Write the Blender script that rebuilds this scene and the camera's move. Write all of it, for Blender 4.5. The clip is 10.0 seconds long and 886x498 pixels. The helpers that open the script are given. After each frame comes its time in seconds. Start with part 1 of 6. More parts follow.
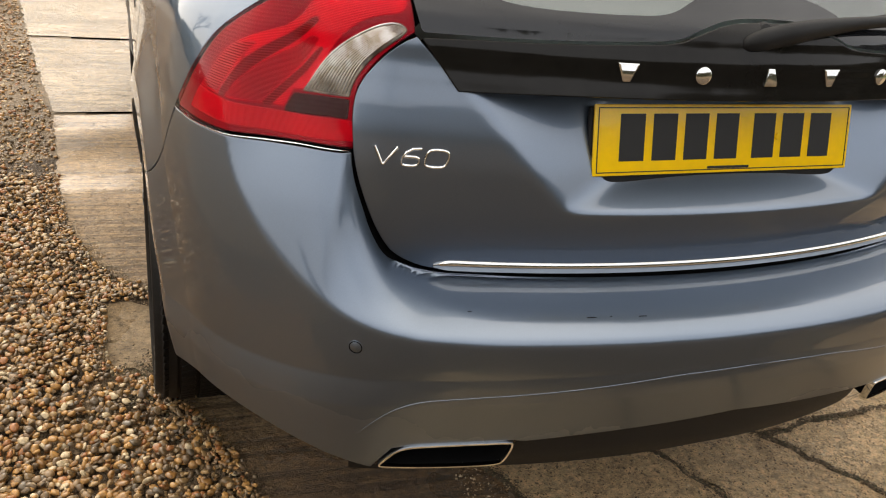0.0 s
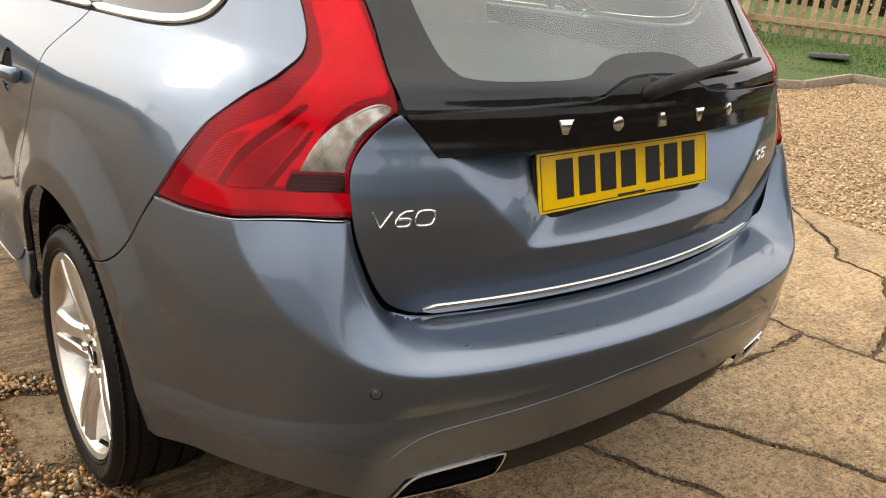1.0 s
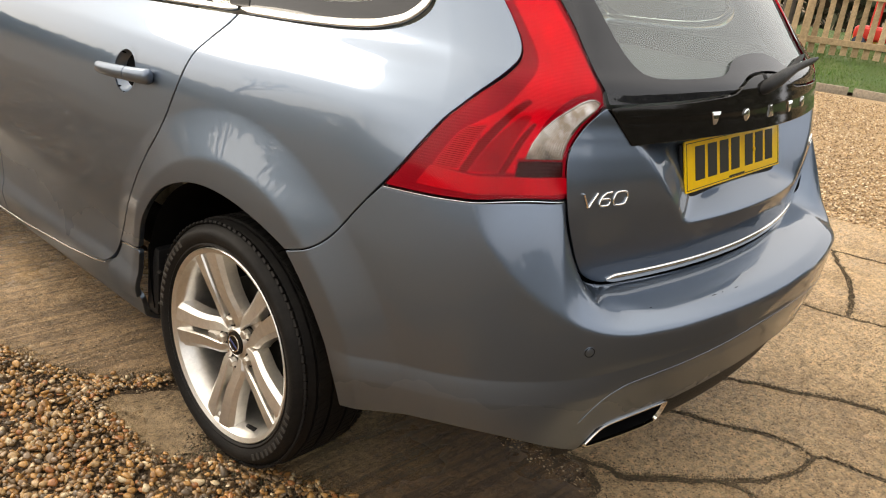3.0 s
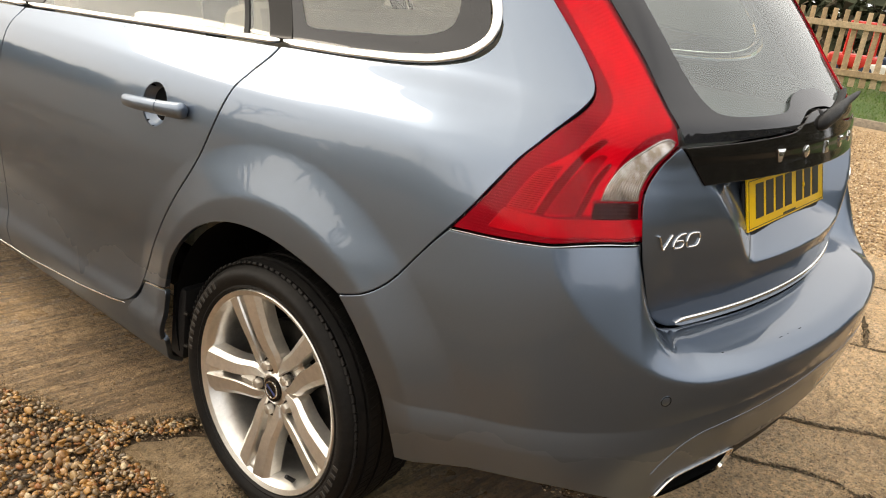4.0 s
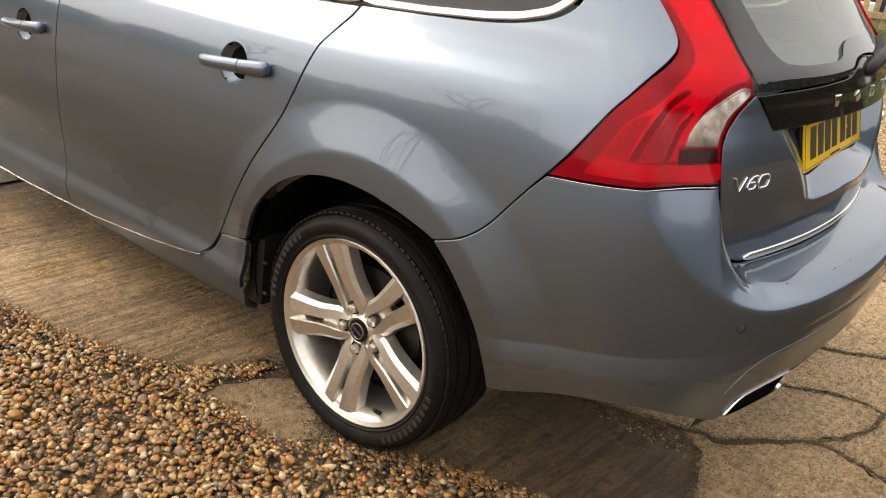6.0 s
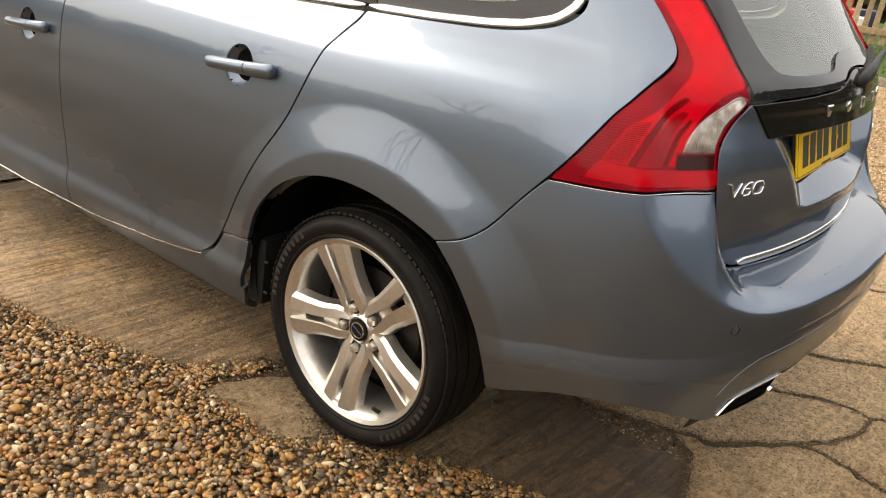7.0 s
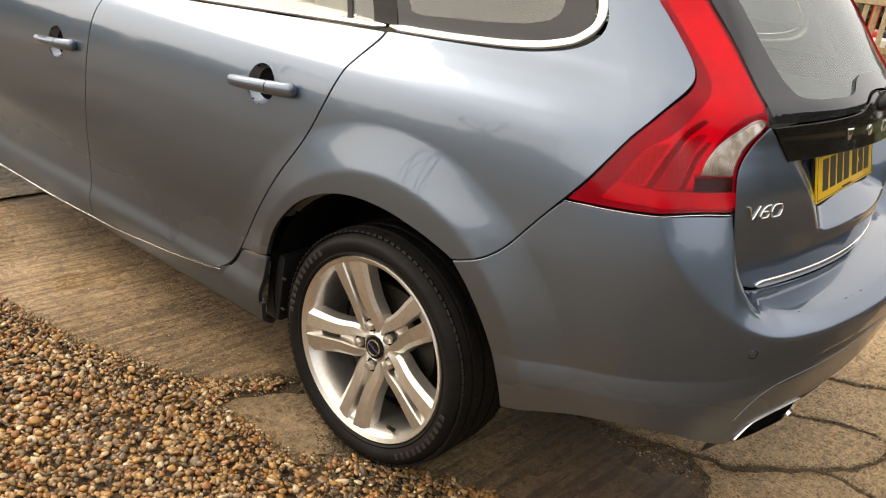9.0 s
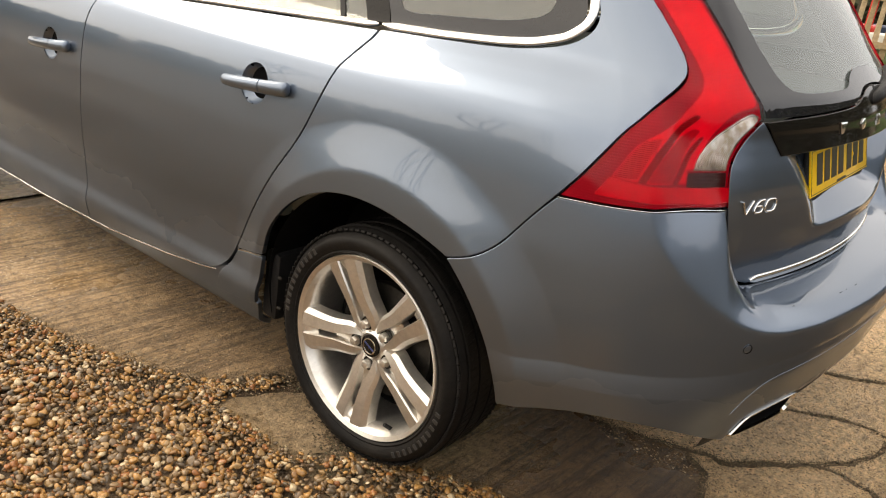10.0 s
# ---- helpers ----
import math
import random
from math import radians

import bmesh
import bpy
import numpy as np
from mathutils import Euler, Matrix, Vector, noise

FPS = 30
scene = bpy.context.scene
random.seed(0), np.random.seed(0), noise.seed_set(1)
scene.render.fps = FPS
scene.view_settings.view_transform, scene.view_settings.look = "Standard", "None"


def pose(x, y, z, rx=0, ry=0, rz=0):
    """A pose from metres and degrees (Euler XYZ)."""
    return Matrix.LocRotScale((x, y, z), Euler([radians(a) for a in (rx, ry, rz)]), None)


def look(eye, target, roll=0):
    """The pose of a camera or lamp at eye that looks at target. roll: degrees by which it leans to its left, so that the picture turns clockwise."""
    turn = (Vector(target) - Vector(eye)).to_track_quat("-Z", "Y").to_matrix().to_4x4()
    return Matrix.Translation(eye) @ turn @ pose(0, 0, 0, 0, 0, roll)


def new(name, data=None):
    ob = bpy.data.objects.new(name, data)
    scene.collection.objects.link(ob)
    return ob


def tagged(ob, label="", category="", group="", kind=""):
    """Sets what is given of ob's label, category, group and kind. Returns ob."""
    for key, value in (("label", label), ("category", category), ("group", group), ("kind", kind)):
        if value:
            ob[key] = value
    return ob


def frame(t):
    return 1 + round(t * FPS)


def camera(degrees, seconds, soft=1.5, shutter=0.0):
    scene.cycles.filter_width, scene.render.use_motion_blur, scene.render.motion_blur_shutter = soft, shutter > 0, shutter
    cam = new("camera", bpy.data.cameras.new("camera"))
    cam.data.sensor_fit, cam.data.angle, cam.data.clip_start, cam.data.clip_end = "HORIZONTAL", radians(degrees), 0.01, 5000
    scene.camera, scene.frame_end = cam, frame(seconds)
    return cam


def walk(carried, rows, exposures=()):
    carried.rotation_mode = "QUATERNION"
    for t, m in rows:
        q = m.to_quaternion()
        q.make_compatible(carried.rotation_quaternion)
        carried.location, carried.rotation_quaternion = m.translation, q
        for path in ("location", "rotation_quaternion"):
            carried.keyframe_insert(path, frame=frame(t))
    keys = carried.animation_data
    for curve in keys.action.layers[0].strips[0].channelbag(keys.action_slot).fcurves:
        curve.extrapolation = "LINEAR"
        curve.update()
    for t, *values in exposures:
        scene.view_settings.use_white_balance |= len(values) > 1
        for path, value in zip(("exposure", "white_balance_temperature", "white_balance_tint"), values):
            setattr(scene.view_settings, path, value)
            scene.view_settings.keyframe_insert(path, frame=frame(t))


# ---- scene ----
cam = camera(58.4, 10.0, soft=1.1)
PATH = [
    (0, (-0.918, -0.771, 1.206), (-0.208, 0.89, 0.349), 6.5),
    (0.5, (-1.069, -0.712, 1.25), (-0.163, 0.874, 0.437), 5.6),
    (1, (-1.271, -0.724, 1.279), (-0.082, 0.696, 0.524), 5.3),
    (1.5, (-1.41, -0.654, 1.275), (-0.17, 0.73, 0.534), 3.3),
    (2, (-1.538, -0.48, 1.263), (-0.302, 0.893, 0.498), 2.2),
    (2.5, (-1.65, -0.454, 1.249), (-0.337, 0.842, 0.477), 4.9),
    (2.7, (-1.73, -0.464, 1.255), (-0.371, 0.789, 0.491), 5.6),
    (3.8, (-1.879, -0.385, 1.254), (-0.392, 0.775, 0.588), 7.9),
    (4, (-1.877, -0.28, 1.25), (-0.404, 0.895, 0.58), 6.9),
    (4.5, (-1.857, -0.173, 1.265), (-0.407, 1.009, 0.559), 5.5),
    (5, (-1.889, -0.157, 1.265), (-0.413, 0.97, 0.522), 5.6),
    (5.5, (-2.06, -0.167, 1.26), (-0.563, 0.905, 0.48), 6.0),
    (5.7, (-2.084, -0.181, 1.268), (-0.609, 0.913, 0.475), 5.8),
    (7, (-2.15, -0.186, 1.267), (-0.655, 0.896, 0.497), 7.2),
    (7.5, (-2.146, -0.191, 1.269), (-0.647, 0.893, 0.509), 7.3),
    (8, (-2.145, -0.195, 1.27), (-0.652, 0.908, 0.526), 7.5),
    (8.5, (-2.152, -0.19, 1.272), (-0.667, 0.93, 0.535), 7.4),
    (9, (-2.152, -0.19, 1.272), (-0.676, 0.941, 0.538), 7.3),
    (9.5, (-2.147, -0.194, 1.272), (-0.674, 0.94, 0.536), 7.1),
    (10, (-2.144, -0.201, 1.271), (-0.669, 0.93, 0.534), 6.8),
]
walk(cam, [(t, look(eye, target, roll)) for t, eye, target, roll in PATH], exposures=((0, 0.0, 7550, 11), (1.5, 0.0, 7600, 12), (4, 0.0, 7700, 11), (7, 0.0, 7850, 12), (10, 0.0, 7850, 12)))

# ---- sky and sun: bright broken overcast ----
SUN_ELEVATION, SUN_TURN = 40, -14
world = bpy.data.worlds.new("sky")
scene.world = world
world.use_nodes = True
wn, wl = world.node_tree.nodes, world.node_tree.links
sky = wn.new("ShaderNodeTexSky")
sky.sky_type, sky.sun_disc = "NISHITA", False
sky.sun_elevation, sky.sun_rotation = radians(SUN_ELEVATION), radians(SUN_TURN)
where = wn.new("ShaderNodeTexCoord")
puffs = wn.new("ShaderNodeTexNoise")
puffs.inputs["Scale"].default_value, puffs.inputs["Detail"].default_value = 2.6, 4
wl.new(where.outputs["Generated"], puffs.inputs["Vector"])
cover = wn.new("ShaderNodeMapRange")
for k, v in (("From Min", 0.30), ("From Max", 0.62), ("To Min", 0.72), ("To Max", 1.0)):
    cover.inputs[k].default_value = v
wl.new(puffs.outputs["Fac"], cover.inputs["Value"])
toward = wn.new("ShaderNodeVectorMath")
toward.operation = "DOT_PRODUCT"
toward.inputs[1].default_value = (math.sin(radians(SUN_TURN)) * math.cos(radians(SUN_ELEVATION)), math.cos(radians(SUN_TURN)) * math.cos(radians(SUN_ELEVATION)), math.sin(radians(SUN_ELEVATION)))
wl.new(where.outputs["Generated"], toward.inputs[0])
glow = wn.new("ShaderNodeMapRange")
glow.interpolation_type = "SMOOTHSTEP"
for k, v in (("From Min", -0.2), ("From Max", 1.0), ("To Min", 22.0), ("To Max", 43.0)):
    glow.inputs[k].default_value = v
wl.new(toward.outputs["Value"], glow.inputs["Value"])
white = wn.new("ShaderNodeVectorMath")
white.operation = "SCALE"
tone = wn.new("ShaderNodeMix")
tone.data_type = "RGBA"
tone.inputs["A"].default_value, tone.inputs["B"].default_value = (0.90, 0.98, 1.12, 1), (1.0, 1.0, 1.0, 1)
side = wn.new("ShaderNodeMapRange")
side.inputs["From Min"].default_value, side.inputs["From Max"].default_value = -0.3, 0.7
wl.new(toward.outputs["Value"], side.inputs["Value"])
wl.new(side.outputs["Result"], tone.inputs["Factor"])
wl.new(tone.outputs["Result"], white.inputs[0])
wl.new(glow.outputs["Result"], white.inputs["Scale"])
cloud = wn.new("ShaderNodeMix")
cloud.data_type = "RGBA"
wl.new(white.outputs["Vector"], cloud.inputs["B"])
wl.new(cover.outputs["Result"], cloud.inputs["Factor"])
wl.new(sky.outputs["Color"], cloud.inputs["A"])
wl.new(cloud.outputs["Result"], wn["Background"].inputs["Color"])
wn["Background"].inputs["Strength"].default_value = 0.07
sun = new("sun", bpy.data.lights.new("sun", "SUN"))
sun.data.energy, sun.data.angle, sun.data.color = 1.2, radians(25), (1.0, 0.95, 0.88)
sun.matrix_world = look((0, 0, 0), (-math.sin(radians(SUN_TURN)), -math.cos(radians(SUN_TURN)), -math.tan(radians(SUN_ELEVATION))))

# ---- materials ----
def material(name, color, rough=0.5, metal=0.0, coat=0.0, grain=None, bump=None, vary=None, ior=None, random_by=None):
    """grain: (scale, strength) of fine colour change; bump: (scale, depth in m, detail); vary: (scale, other colour, amount) of broad change;
    random_by: (source, amount) of change from piece to piece."""
    m = bpy.data.materials.new(name)
    m.use_nodes = True
    n, l = m.node_tree.nodes, m.node_tree.links
    b = n["Principled BSDF"]
    b.inputs["Base Color"].default_value = (*color, 1)
    b.inputs["Roughness"].default_value, b.inputs["Metallic"].default_value = rough, metal
    b.inputs["Coat Weight"].default_value, b.inputs["Coat Roughness"].default_value = coat, 0.03
    if ior:
        b.inputs["IOR"].default_value = ior
    tc = n.new("ShaderNodeTexCoord")

    def noise_at(scale, detail=4.0, rough_=0.55):
        t = n.new("ShaderNodeTexNoise")
        t.inputs["Scale"].default_value, t.inputs["Detail"].default_value, t.inputs["Roughness"].default_value = scale, detail, rough_
        l.new(tc.outputs["Object"], t.inputs["Vector"])
        return t.outputs["Fac"]

    last = None

    def mix(fac, other, kind="MIX"):
        nonlocal last
        x = n.new("ShaderNodeMix")
        x.data_type, x.blend_type = "RGBA", kind
        if last is None:
            x.inputs["A"].default_value = (*color, 1)
        else:
            l.new(last, x.inputs["A"])
        if hasattr(other, "links"):
            l.new(other, x.inputs["B"])
        else:
            x.inputs["B"].default_value = (*other, 1)
        if hasattr(fac, "links"):
            l.new(fac, x.inputs["Factor"])
        else:
            x.inputs["Factor"].default_value = fac
        last = x.outputs["Result"]

    def ranged(v, a, b_, c, d):
        r = n.new("ShaderNodeMapRange")
        for k, w in (("From Min", a), ("From Max", b_), ("To Min", c), ("To Max", d)):
            r.inputs[k].default_value = w
        l.new(v, r.inputs["Value"])
        return r.outputs["Result"]

    if random_by:
        src, amount = random_by
        if src == "object":
            o = n.new("ShaderNodeObjectInfo").outputs["Random"]
        else:
            o = n.new("ShaderNodeNewGeometry").outputs["Random Per Island"]
        ramp = n.new("ShaderNodeValToRGB")
        ramp.color_ramp.interpolation = "CONSTANT"
        e = ramp.color_ramp.elements
        while len(e) < len(amount):
            e.new(0.5)
        for k, c in enumerate(amount):
            e[k].position, e[k].color = k / len(amount), (*c, 1)
        l.new(o, ramp.inputs["Fac"])
        mix(1.0, ramp.outputs["Color"])
    if vary:
        mix(ranged(noise_at(vary[0], 3), 0.38, 0.64, 0, vary[2]), vary[1])
    if grain:
        f = ranged(noise_at(grain[0], 5, 0.7), 0.3, 0.7, 1 - grain[1], 1 + grain[1])
        g = n.new("ShaderNodeCombineColor")
        for k in range(3):
            l.new(f, g.inputs[k])
        mix(1.0, g.outputs["Color"], "MULTIPLY")
    if last is not None:
        l.new(last, b.inputs["Base Color"])
    if bump:
        bp = n.new("ShaderNodeBump")
        bp.inputs["Distance"].default_value, bp.inputs["Strength"].default_value = bump[1], 1.0
        l.new(noise_at(bump[0], bump[2], 0.6), bp.inputs["Height"])
        l.new(bp.outputs["Normal"], b.inputs["Normal"])
    return m


def glass(name, tint, rough=0.0, ior=1.95, haze=0.0):
    """Thin pane: what lies behind is tinted, and the surface mirrors by its angle."""
    m = bpy.data.materials.new(name)
    m.use_nodes = True
    n, l = m.node_tree.nodes, m.node_tree.links
    n.remove(n["Principled BSDF"])
    clear, shine, mixed, fr = n.new("ShaderNodeBsdfTransparent"), n.new("ShaderNodeBsdfGlossy"), n.new("ShaderNodeMixShader"), n.new("ShaderNodeFresnel")
    clear.inputs["Color"].default_value = (*tint, 1)
    shine.inputs["Roughness"].default_value = rough
    fr.inputs["IOR"].default_value = ior
    l.new(fr.outputs["Fac"], mixed.inputs["Fac"])
    l.new(clear.outputs["BSDF"], mixed.inputs[1])
    l.new(shine.outputs["BSDF"], mixed.inputs[2])
    last = mixed.outputs["Shader"]
    if haze:
        # pale film, thicker in patches: condensation, plus sky reflection put in as colour
        film, veil, tc, cloud_ = n.new("ShaderNodeBsdfDiffuse"), n.new("ShaderNodeMixShader"), n.new("ShaderNodeTexCoord"), n.new("ShaderNodeTexNoise")
        film.inputs["Color"].default_value = (0.70, 0.80, 0.78, 1)
        cloud_.inputs["Scale"].default_value, cloud_.inputs["Detail"].default_value = 3.5, 5
        l.new(tc.outputs["Object"], cloud_.inputs["Vector"])
        r = n.new("ShaderNodeMapRange")
        for k, v in (("From Min", 0.3), ("From Max", 0.7), ("To Min", haze * 0.7), ("To Max", haze * 1.3)):
            r.inputs[k].default_value = v
        l.new(cloud_.outputs["Fac"], r.inputs["Value"])
        l.new(r.outputs["Result"], veil.inputs["Fac"])
        l.new(last, veil.inputs[1])
        l.new(film.outputs["BSDF"], veil.inputs[2])
        last = veil.outputs["Shader"]
    l.new(last, n["Material Output"].inputs["Surface"])
    return m


def paint_material():
    """Blue-grey metallic paint: flakes under clear lacquer, with a film of road dirt."""
    m = material("metallic_blue_paint", (0.160, 0.202, 0.262), 0.36, 0.96, 1.0, vary=(2.3, (0.164, 0.200, 0.254), 0.5), grain=(700, 0.06))
    n, l = m.node_tree.nodes, m.node_tree.links
    b = n["Principled BSDF"]
    b.inputs["Coat IOR"].default_value = 1.52
    b.inputs["Specular Tint"].default_value = (0.25, 0.27, 0.30, 1)
    tc = n.new("ShaderNodeTexCoord")
    dust = n.new("ShaderNodeTexNoise")
    dust.inputs["Scale"].default_value, dust.inputs["Detail"].default_value = 3.1, 6
    l.new(tc.outputs["Object"], dust.inputs["Vector"])
    r = n.new("ShaderNodeMapRange")
    for k, v in (("From Min", 0.35), ("From Max", 0.75), ("To Min", 0.0), ("To Max", 0.035)):
        r.inputs[k].default_value = v
    l.new(dust.outputs["Fac"], r.inputs["Value"])
    # thrown-up road dust dulls the lacquer of the sills and the valance
    axes = n.new("ShaderNodeSeparateXYZ")
    l.new(tc.outputs["Object"], axes.inputs["Vector"])
    low = n.new("ShaderNodeMapRange")
    for k, v in (("From Min", 0.58), ("From Max", 0.36), ("To Min", 0.0), ("To Max", 0.80)):
        low.inputs[k].default_value = v
    l.new(axes.outputs["Z"], low.inputs["Value"])
    speck = n.new("ShaderNodeMath")
    speck.operation = "MULTIPLY_ADD"
    l.new(dust.outputs["Fac"], speck.inputs[0])
    l.new(low.outputs["Result"], speck.inputs[1])
    l.new(r.outputs["Result"], speck.inputs[2])
    l.new(speck.outputs["Value"], b.inputs["Coat Roughness"])
    return m


def concrete_material(name, color, stain, streak, shine, dull=0.66, depth=0.026, puddle_shade=None, films=()):
    """Old tamped concrete: streaks and pits along the tamping, stains, stones showing through, wet patches.
    puddle_shade: (x, y, inner radius, outer radius) of a ragged dark patch, soaked and with the car's shade in its
    colour; films: such patches of shallow standing water."""
    m = material(name, color, 0.62, grain=(48, 0.55), vary=(2.1, stain, 0.85))
    n, l = m.node_tree.nodes, m.node_tree.links
    b = n["Principled BSDF"]
    tc = n.new("ShaderNodeTexCoord")

    def turned(stretch):
        a, c = n.new("ShaderNodeMapping"), n.new("ShaderNodeMapping")
        a.inputs["Rotation"].default_value = (0, 0, radians(4))
        c.inputs["Scale"].default_value = (stretch, 1, 1)
        l.new(tc.outputs["Object"], a.inputs["Vector"])
        l.new(a.outputs["Vector"], c.inputs["Vector"])
        return c.outputs["Vector"]

    def noise_at(v, scale, detail=4.0, rough_=0.6):
        t = n.new("ShaderNodeTexNoise")
        t.inputs["Scale"].default_value, t.inputs["Detail"].default_value, t.inputs["Roughness"].default_value = scale, detail, rough_
        l.new(v, t.inputs["Vector"])
        return t.outputs["Fac"]

    def ranged(v, p, q, c, d):
        r = n.new("ShaderNodeMapRange")
        for k, w in (("From Min", p), ("From Max", q), ("To Min", c), ("To Max", d)):
            r.inputs[k].default_value = w
        l.new(v, r.inputs["Value"])
        return r.outputs["Result"]

    def mixed(a, other, fac, kind="MIX"):
        x = n.new("ShaderNodeMix")
        x.data_type, x.blend_type = "RGBA", kind
        l.new(a, x.inputs["A"])
        l.new(fac, x.inputs["Factor"])
        x.inputs["B"].default_value = (*other, 1)
        return x.outputs["Result"]

    plain = tc.outputs["Object"]
    pits = ranged(noise_at(turned(0.55), 62, 5, 0.66), 0.54, 0.64, 0, 1)
    lines = ranged(noise_at(turned(0.06), 42, 3, 0.62), 0.49, 0.58, 0, streak)
    stones = n.new("ShaderNodeTexVoronoi")
    stones.inputs["Scale"].default_value = 105
    l.new(plain, stones.inputs["Vector"])
    chosen = n.new("ShaderNodeMath")
    chosen.operation = "MULTIPLY"
    pick = n.new("ShaderNodeSeparateColor")
    l.new(stones.outputs["Color"], pick.inputs["Color"])
    l.new(ranged(pick.outputs["Red"], 0.80, 0.90, 0, 0.35), chosen.inputs[0])
    l.new(ranged(stones.outputs["Distance"], 0.42, 0.28, 0, 1), chosen.inputs[1])
    last = b.inputs["Base Color"].links[0].from_socket
    last = mixed(last, tuple(min(1, 1.35 * v) for v in color), ranged(noise_at(plain, 8.5, 6, 0.7), 0.48, 0.66, 0, 0.7))
    last = mixed(last, tuple(0.62 * v for v in stain), ranged(noise_at(plain, 19, 5, 0.75), 0.52, 0.68, 0, 0.65))
    last = mixed(last, tuple(min(1, 1.7 * v) for v in color), ranged(noise_at(plain, 170, 3, 0.7), 0.56, 0.66, 0, 0.60))
    last = mixed(last, tuple(0.35 * v for v in stain), ranged(noise_at(plain, 115, 4, 0.7), 0.57, 0.68, 0, 0.75))
    last = mixed(last, tuple(0.45 * v for v in stain), lines)
    last = mixed(last, (0.52, 0.42, 0.29), chosen.outputs[0])
    last = mixed(last, tuple(0.32 * v for v in stain), ranged(pits, 0, 1, 0, 0.60))

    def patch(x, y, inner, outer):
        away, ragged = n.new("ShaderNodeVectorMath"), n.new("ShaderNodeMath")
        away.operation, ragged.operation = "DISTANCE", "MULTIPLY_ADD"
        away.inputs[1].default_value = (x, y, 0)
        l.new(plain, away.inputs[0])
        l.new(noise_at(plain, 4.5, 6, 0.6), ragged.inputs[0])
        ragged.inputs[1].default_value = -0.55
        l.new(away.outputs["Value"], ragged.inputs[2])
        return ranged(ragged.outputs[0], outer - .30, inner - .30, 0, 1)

    # dark patch painted for soaked concrete and the car's shade on it
    if puddle_shade:
        last = mixed(last, (0.42, 0.38, 0.35), patch(*puddle_shade), "MULTIPLY")
    l.new(last, b.inputs["Base Color"])
    fine = noise_at(plain, 30, 10, 0.80)
    h1, h2, h3 = (n.new("ShaderNodeMath") for _ in range(3))
    for h, w in ((h1, -0.22), (h2, -0.20), (h3, 0.10)):
        h.operation = "MULTIPLY_ADD"
        h.inputs[1].default_value = w
    l.new(pits, h1.inputs[0])
    l.new(fine, h1.inputs[2])
    l.new(lines, h2.inputs[0])
    l.new(h1.outputs[0], h2.inputs[2])
    l.new(chosen.outputs[0], h3.inputs[0])
    l.new(h2.outputs[0], h3.inputs[2])
    bp = n.new("ShaderNodeBump")
    bp.inputs["Distance"].default_value = depth
    l.new(h3.outputs[0], bp.inputs["Height"])
    l.new(bp.outputs["Normal"], b.inputs["Normal"])
    # wet patches are smoother
    gloss = ranged(noise_at(plain, 1.7, 4), 0.42, 0.60, shine, dull)
    cover = None
    for film in films:
        here = patch(*film)
        if cover:
            both = n.new("ShaderNodeMath")
            both.operation = "MAXIMUM"
            l.new(cover, both.inputs[0])
            l.new(here, both.inputs[1])
            here = both.outputs[0]
        cover = here
    if cover:
        l.new(ranged(cover, 0, 1, 1, 0.12), bp.inputs["Strength"])
        smooth = n.new("ShaderNodeMath")
        smooth.operation = "MULTIPLY"
        l.new(gloss, smooth.inputs[0])
        l.new(ranged(cover, 0, 1, 1, 0.22), smooth.inputs[1])
        gloss = smooth.outputs[0]
    l.new(gloss, b.inputs["Roughness"])
    return m


PAINT = paint_material()
BLACK_GLOSS = material("black_gloss_plastic", (0.009, 0.008, 0.007), 0.08, 0, 0.0, grain=(30, 0.2))
BLACK_GLOSS.node_tree.nodes["Principled BSDF"].inputs["Specular IOR Level"].default_value = 0.22
BLACK_PLASTIC = material("black_plastic", (0.009, 0.009, 0.0095), 0.55, grain=(180, 0.3), bump=(600, 0.0004, 2))
SHELL = material("dark_seam_shell", (0.004, 0.004, 0.0042), 0.9, grain=(20, 0.3))
SHELL.node_tree.nodes["Principled BSDF"].inputs["Specular IOR Level"].default_value = 0.08
BLACK_PLASTIC.node_tree.nodes["Principled BSDF"].inputs["Specular IOR Level"].default_value = 0.25
FRIT = material("dark_glass_border", (0.014, 0.015, 0.018), 0.05, 0, 0.0, ior=1.5, grain=(4, 0.15))
CHROME = material("bright_chrome", (0.80, 0.80, 0.79), 0.10, 1.0, grain=(14, 0.06))
SATIN = material("satin_window_trim", (0.78, 0.77, 0.74), 0.24, 1.0, grain=(25, 0.08))
ALLOY = material("silver_alloy", (0.74, 0.71, 0.66), 0.30, 0.90, 0.3, grain=(70, 0.10), vary=(9, (0.60, 0.57, 0.52), 0.4))
RUBBER = material("tyre_rubber", (0.0075, 0.007, 0.0068), 0.55, grain=(90, 0.35), vary=(11, (0.015, 0.013, 0.011), 0.6), bump=(500, 0.0005, 2))
RUBBER.node_tree.nodes["Principled BSDF"].inputs["Specular IOR Level"].default_value = 0.14
SMOOTH_RUBBER = material("moulded_rubber", (0.022, 0.021, 0.020), 0.38, grain=(90, 0.25))
BADGE_BLUE = material("badge_enamel", (0.03, 0.04, 0.12), 0.25)
BRAKE = material("brake_disc_steel", (0.045, 0.042, 0.038), 0.5, 0.9, grain=(60, 0.3))
PLATE = material("yellow_plate", (0.95, 0.58, 0.004), 0.30, 0, 0.4, grain=(40, 0.05))
INK = material("black_ink", (0.012, 0.012, 0.012), 0.4, grain=(40, 0.1))
PALE_INK = material("pale_lettering", (0.62, 0.62, 0.60), 0.5, grain=(40, 0.1))
SEAT = material("cream_leather", (0.62, 0.56, 0.46), 0.55, grain=(35, 0.12), bump=(220, 0.0008, 3))
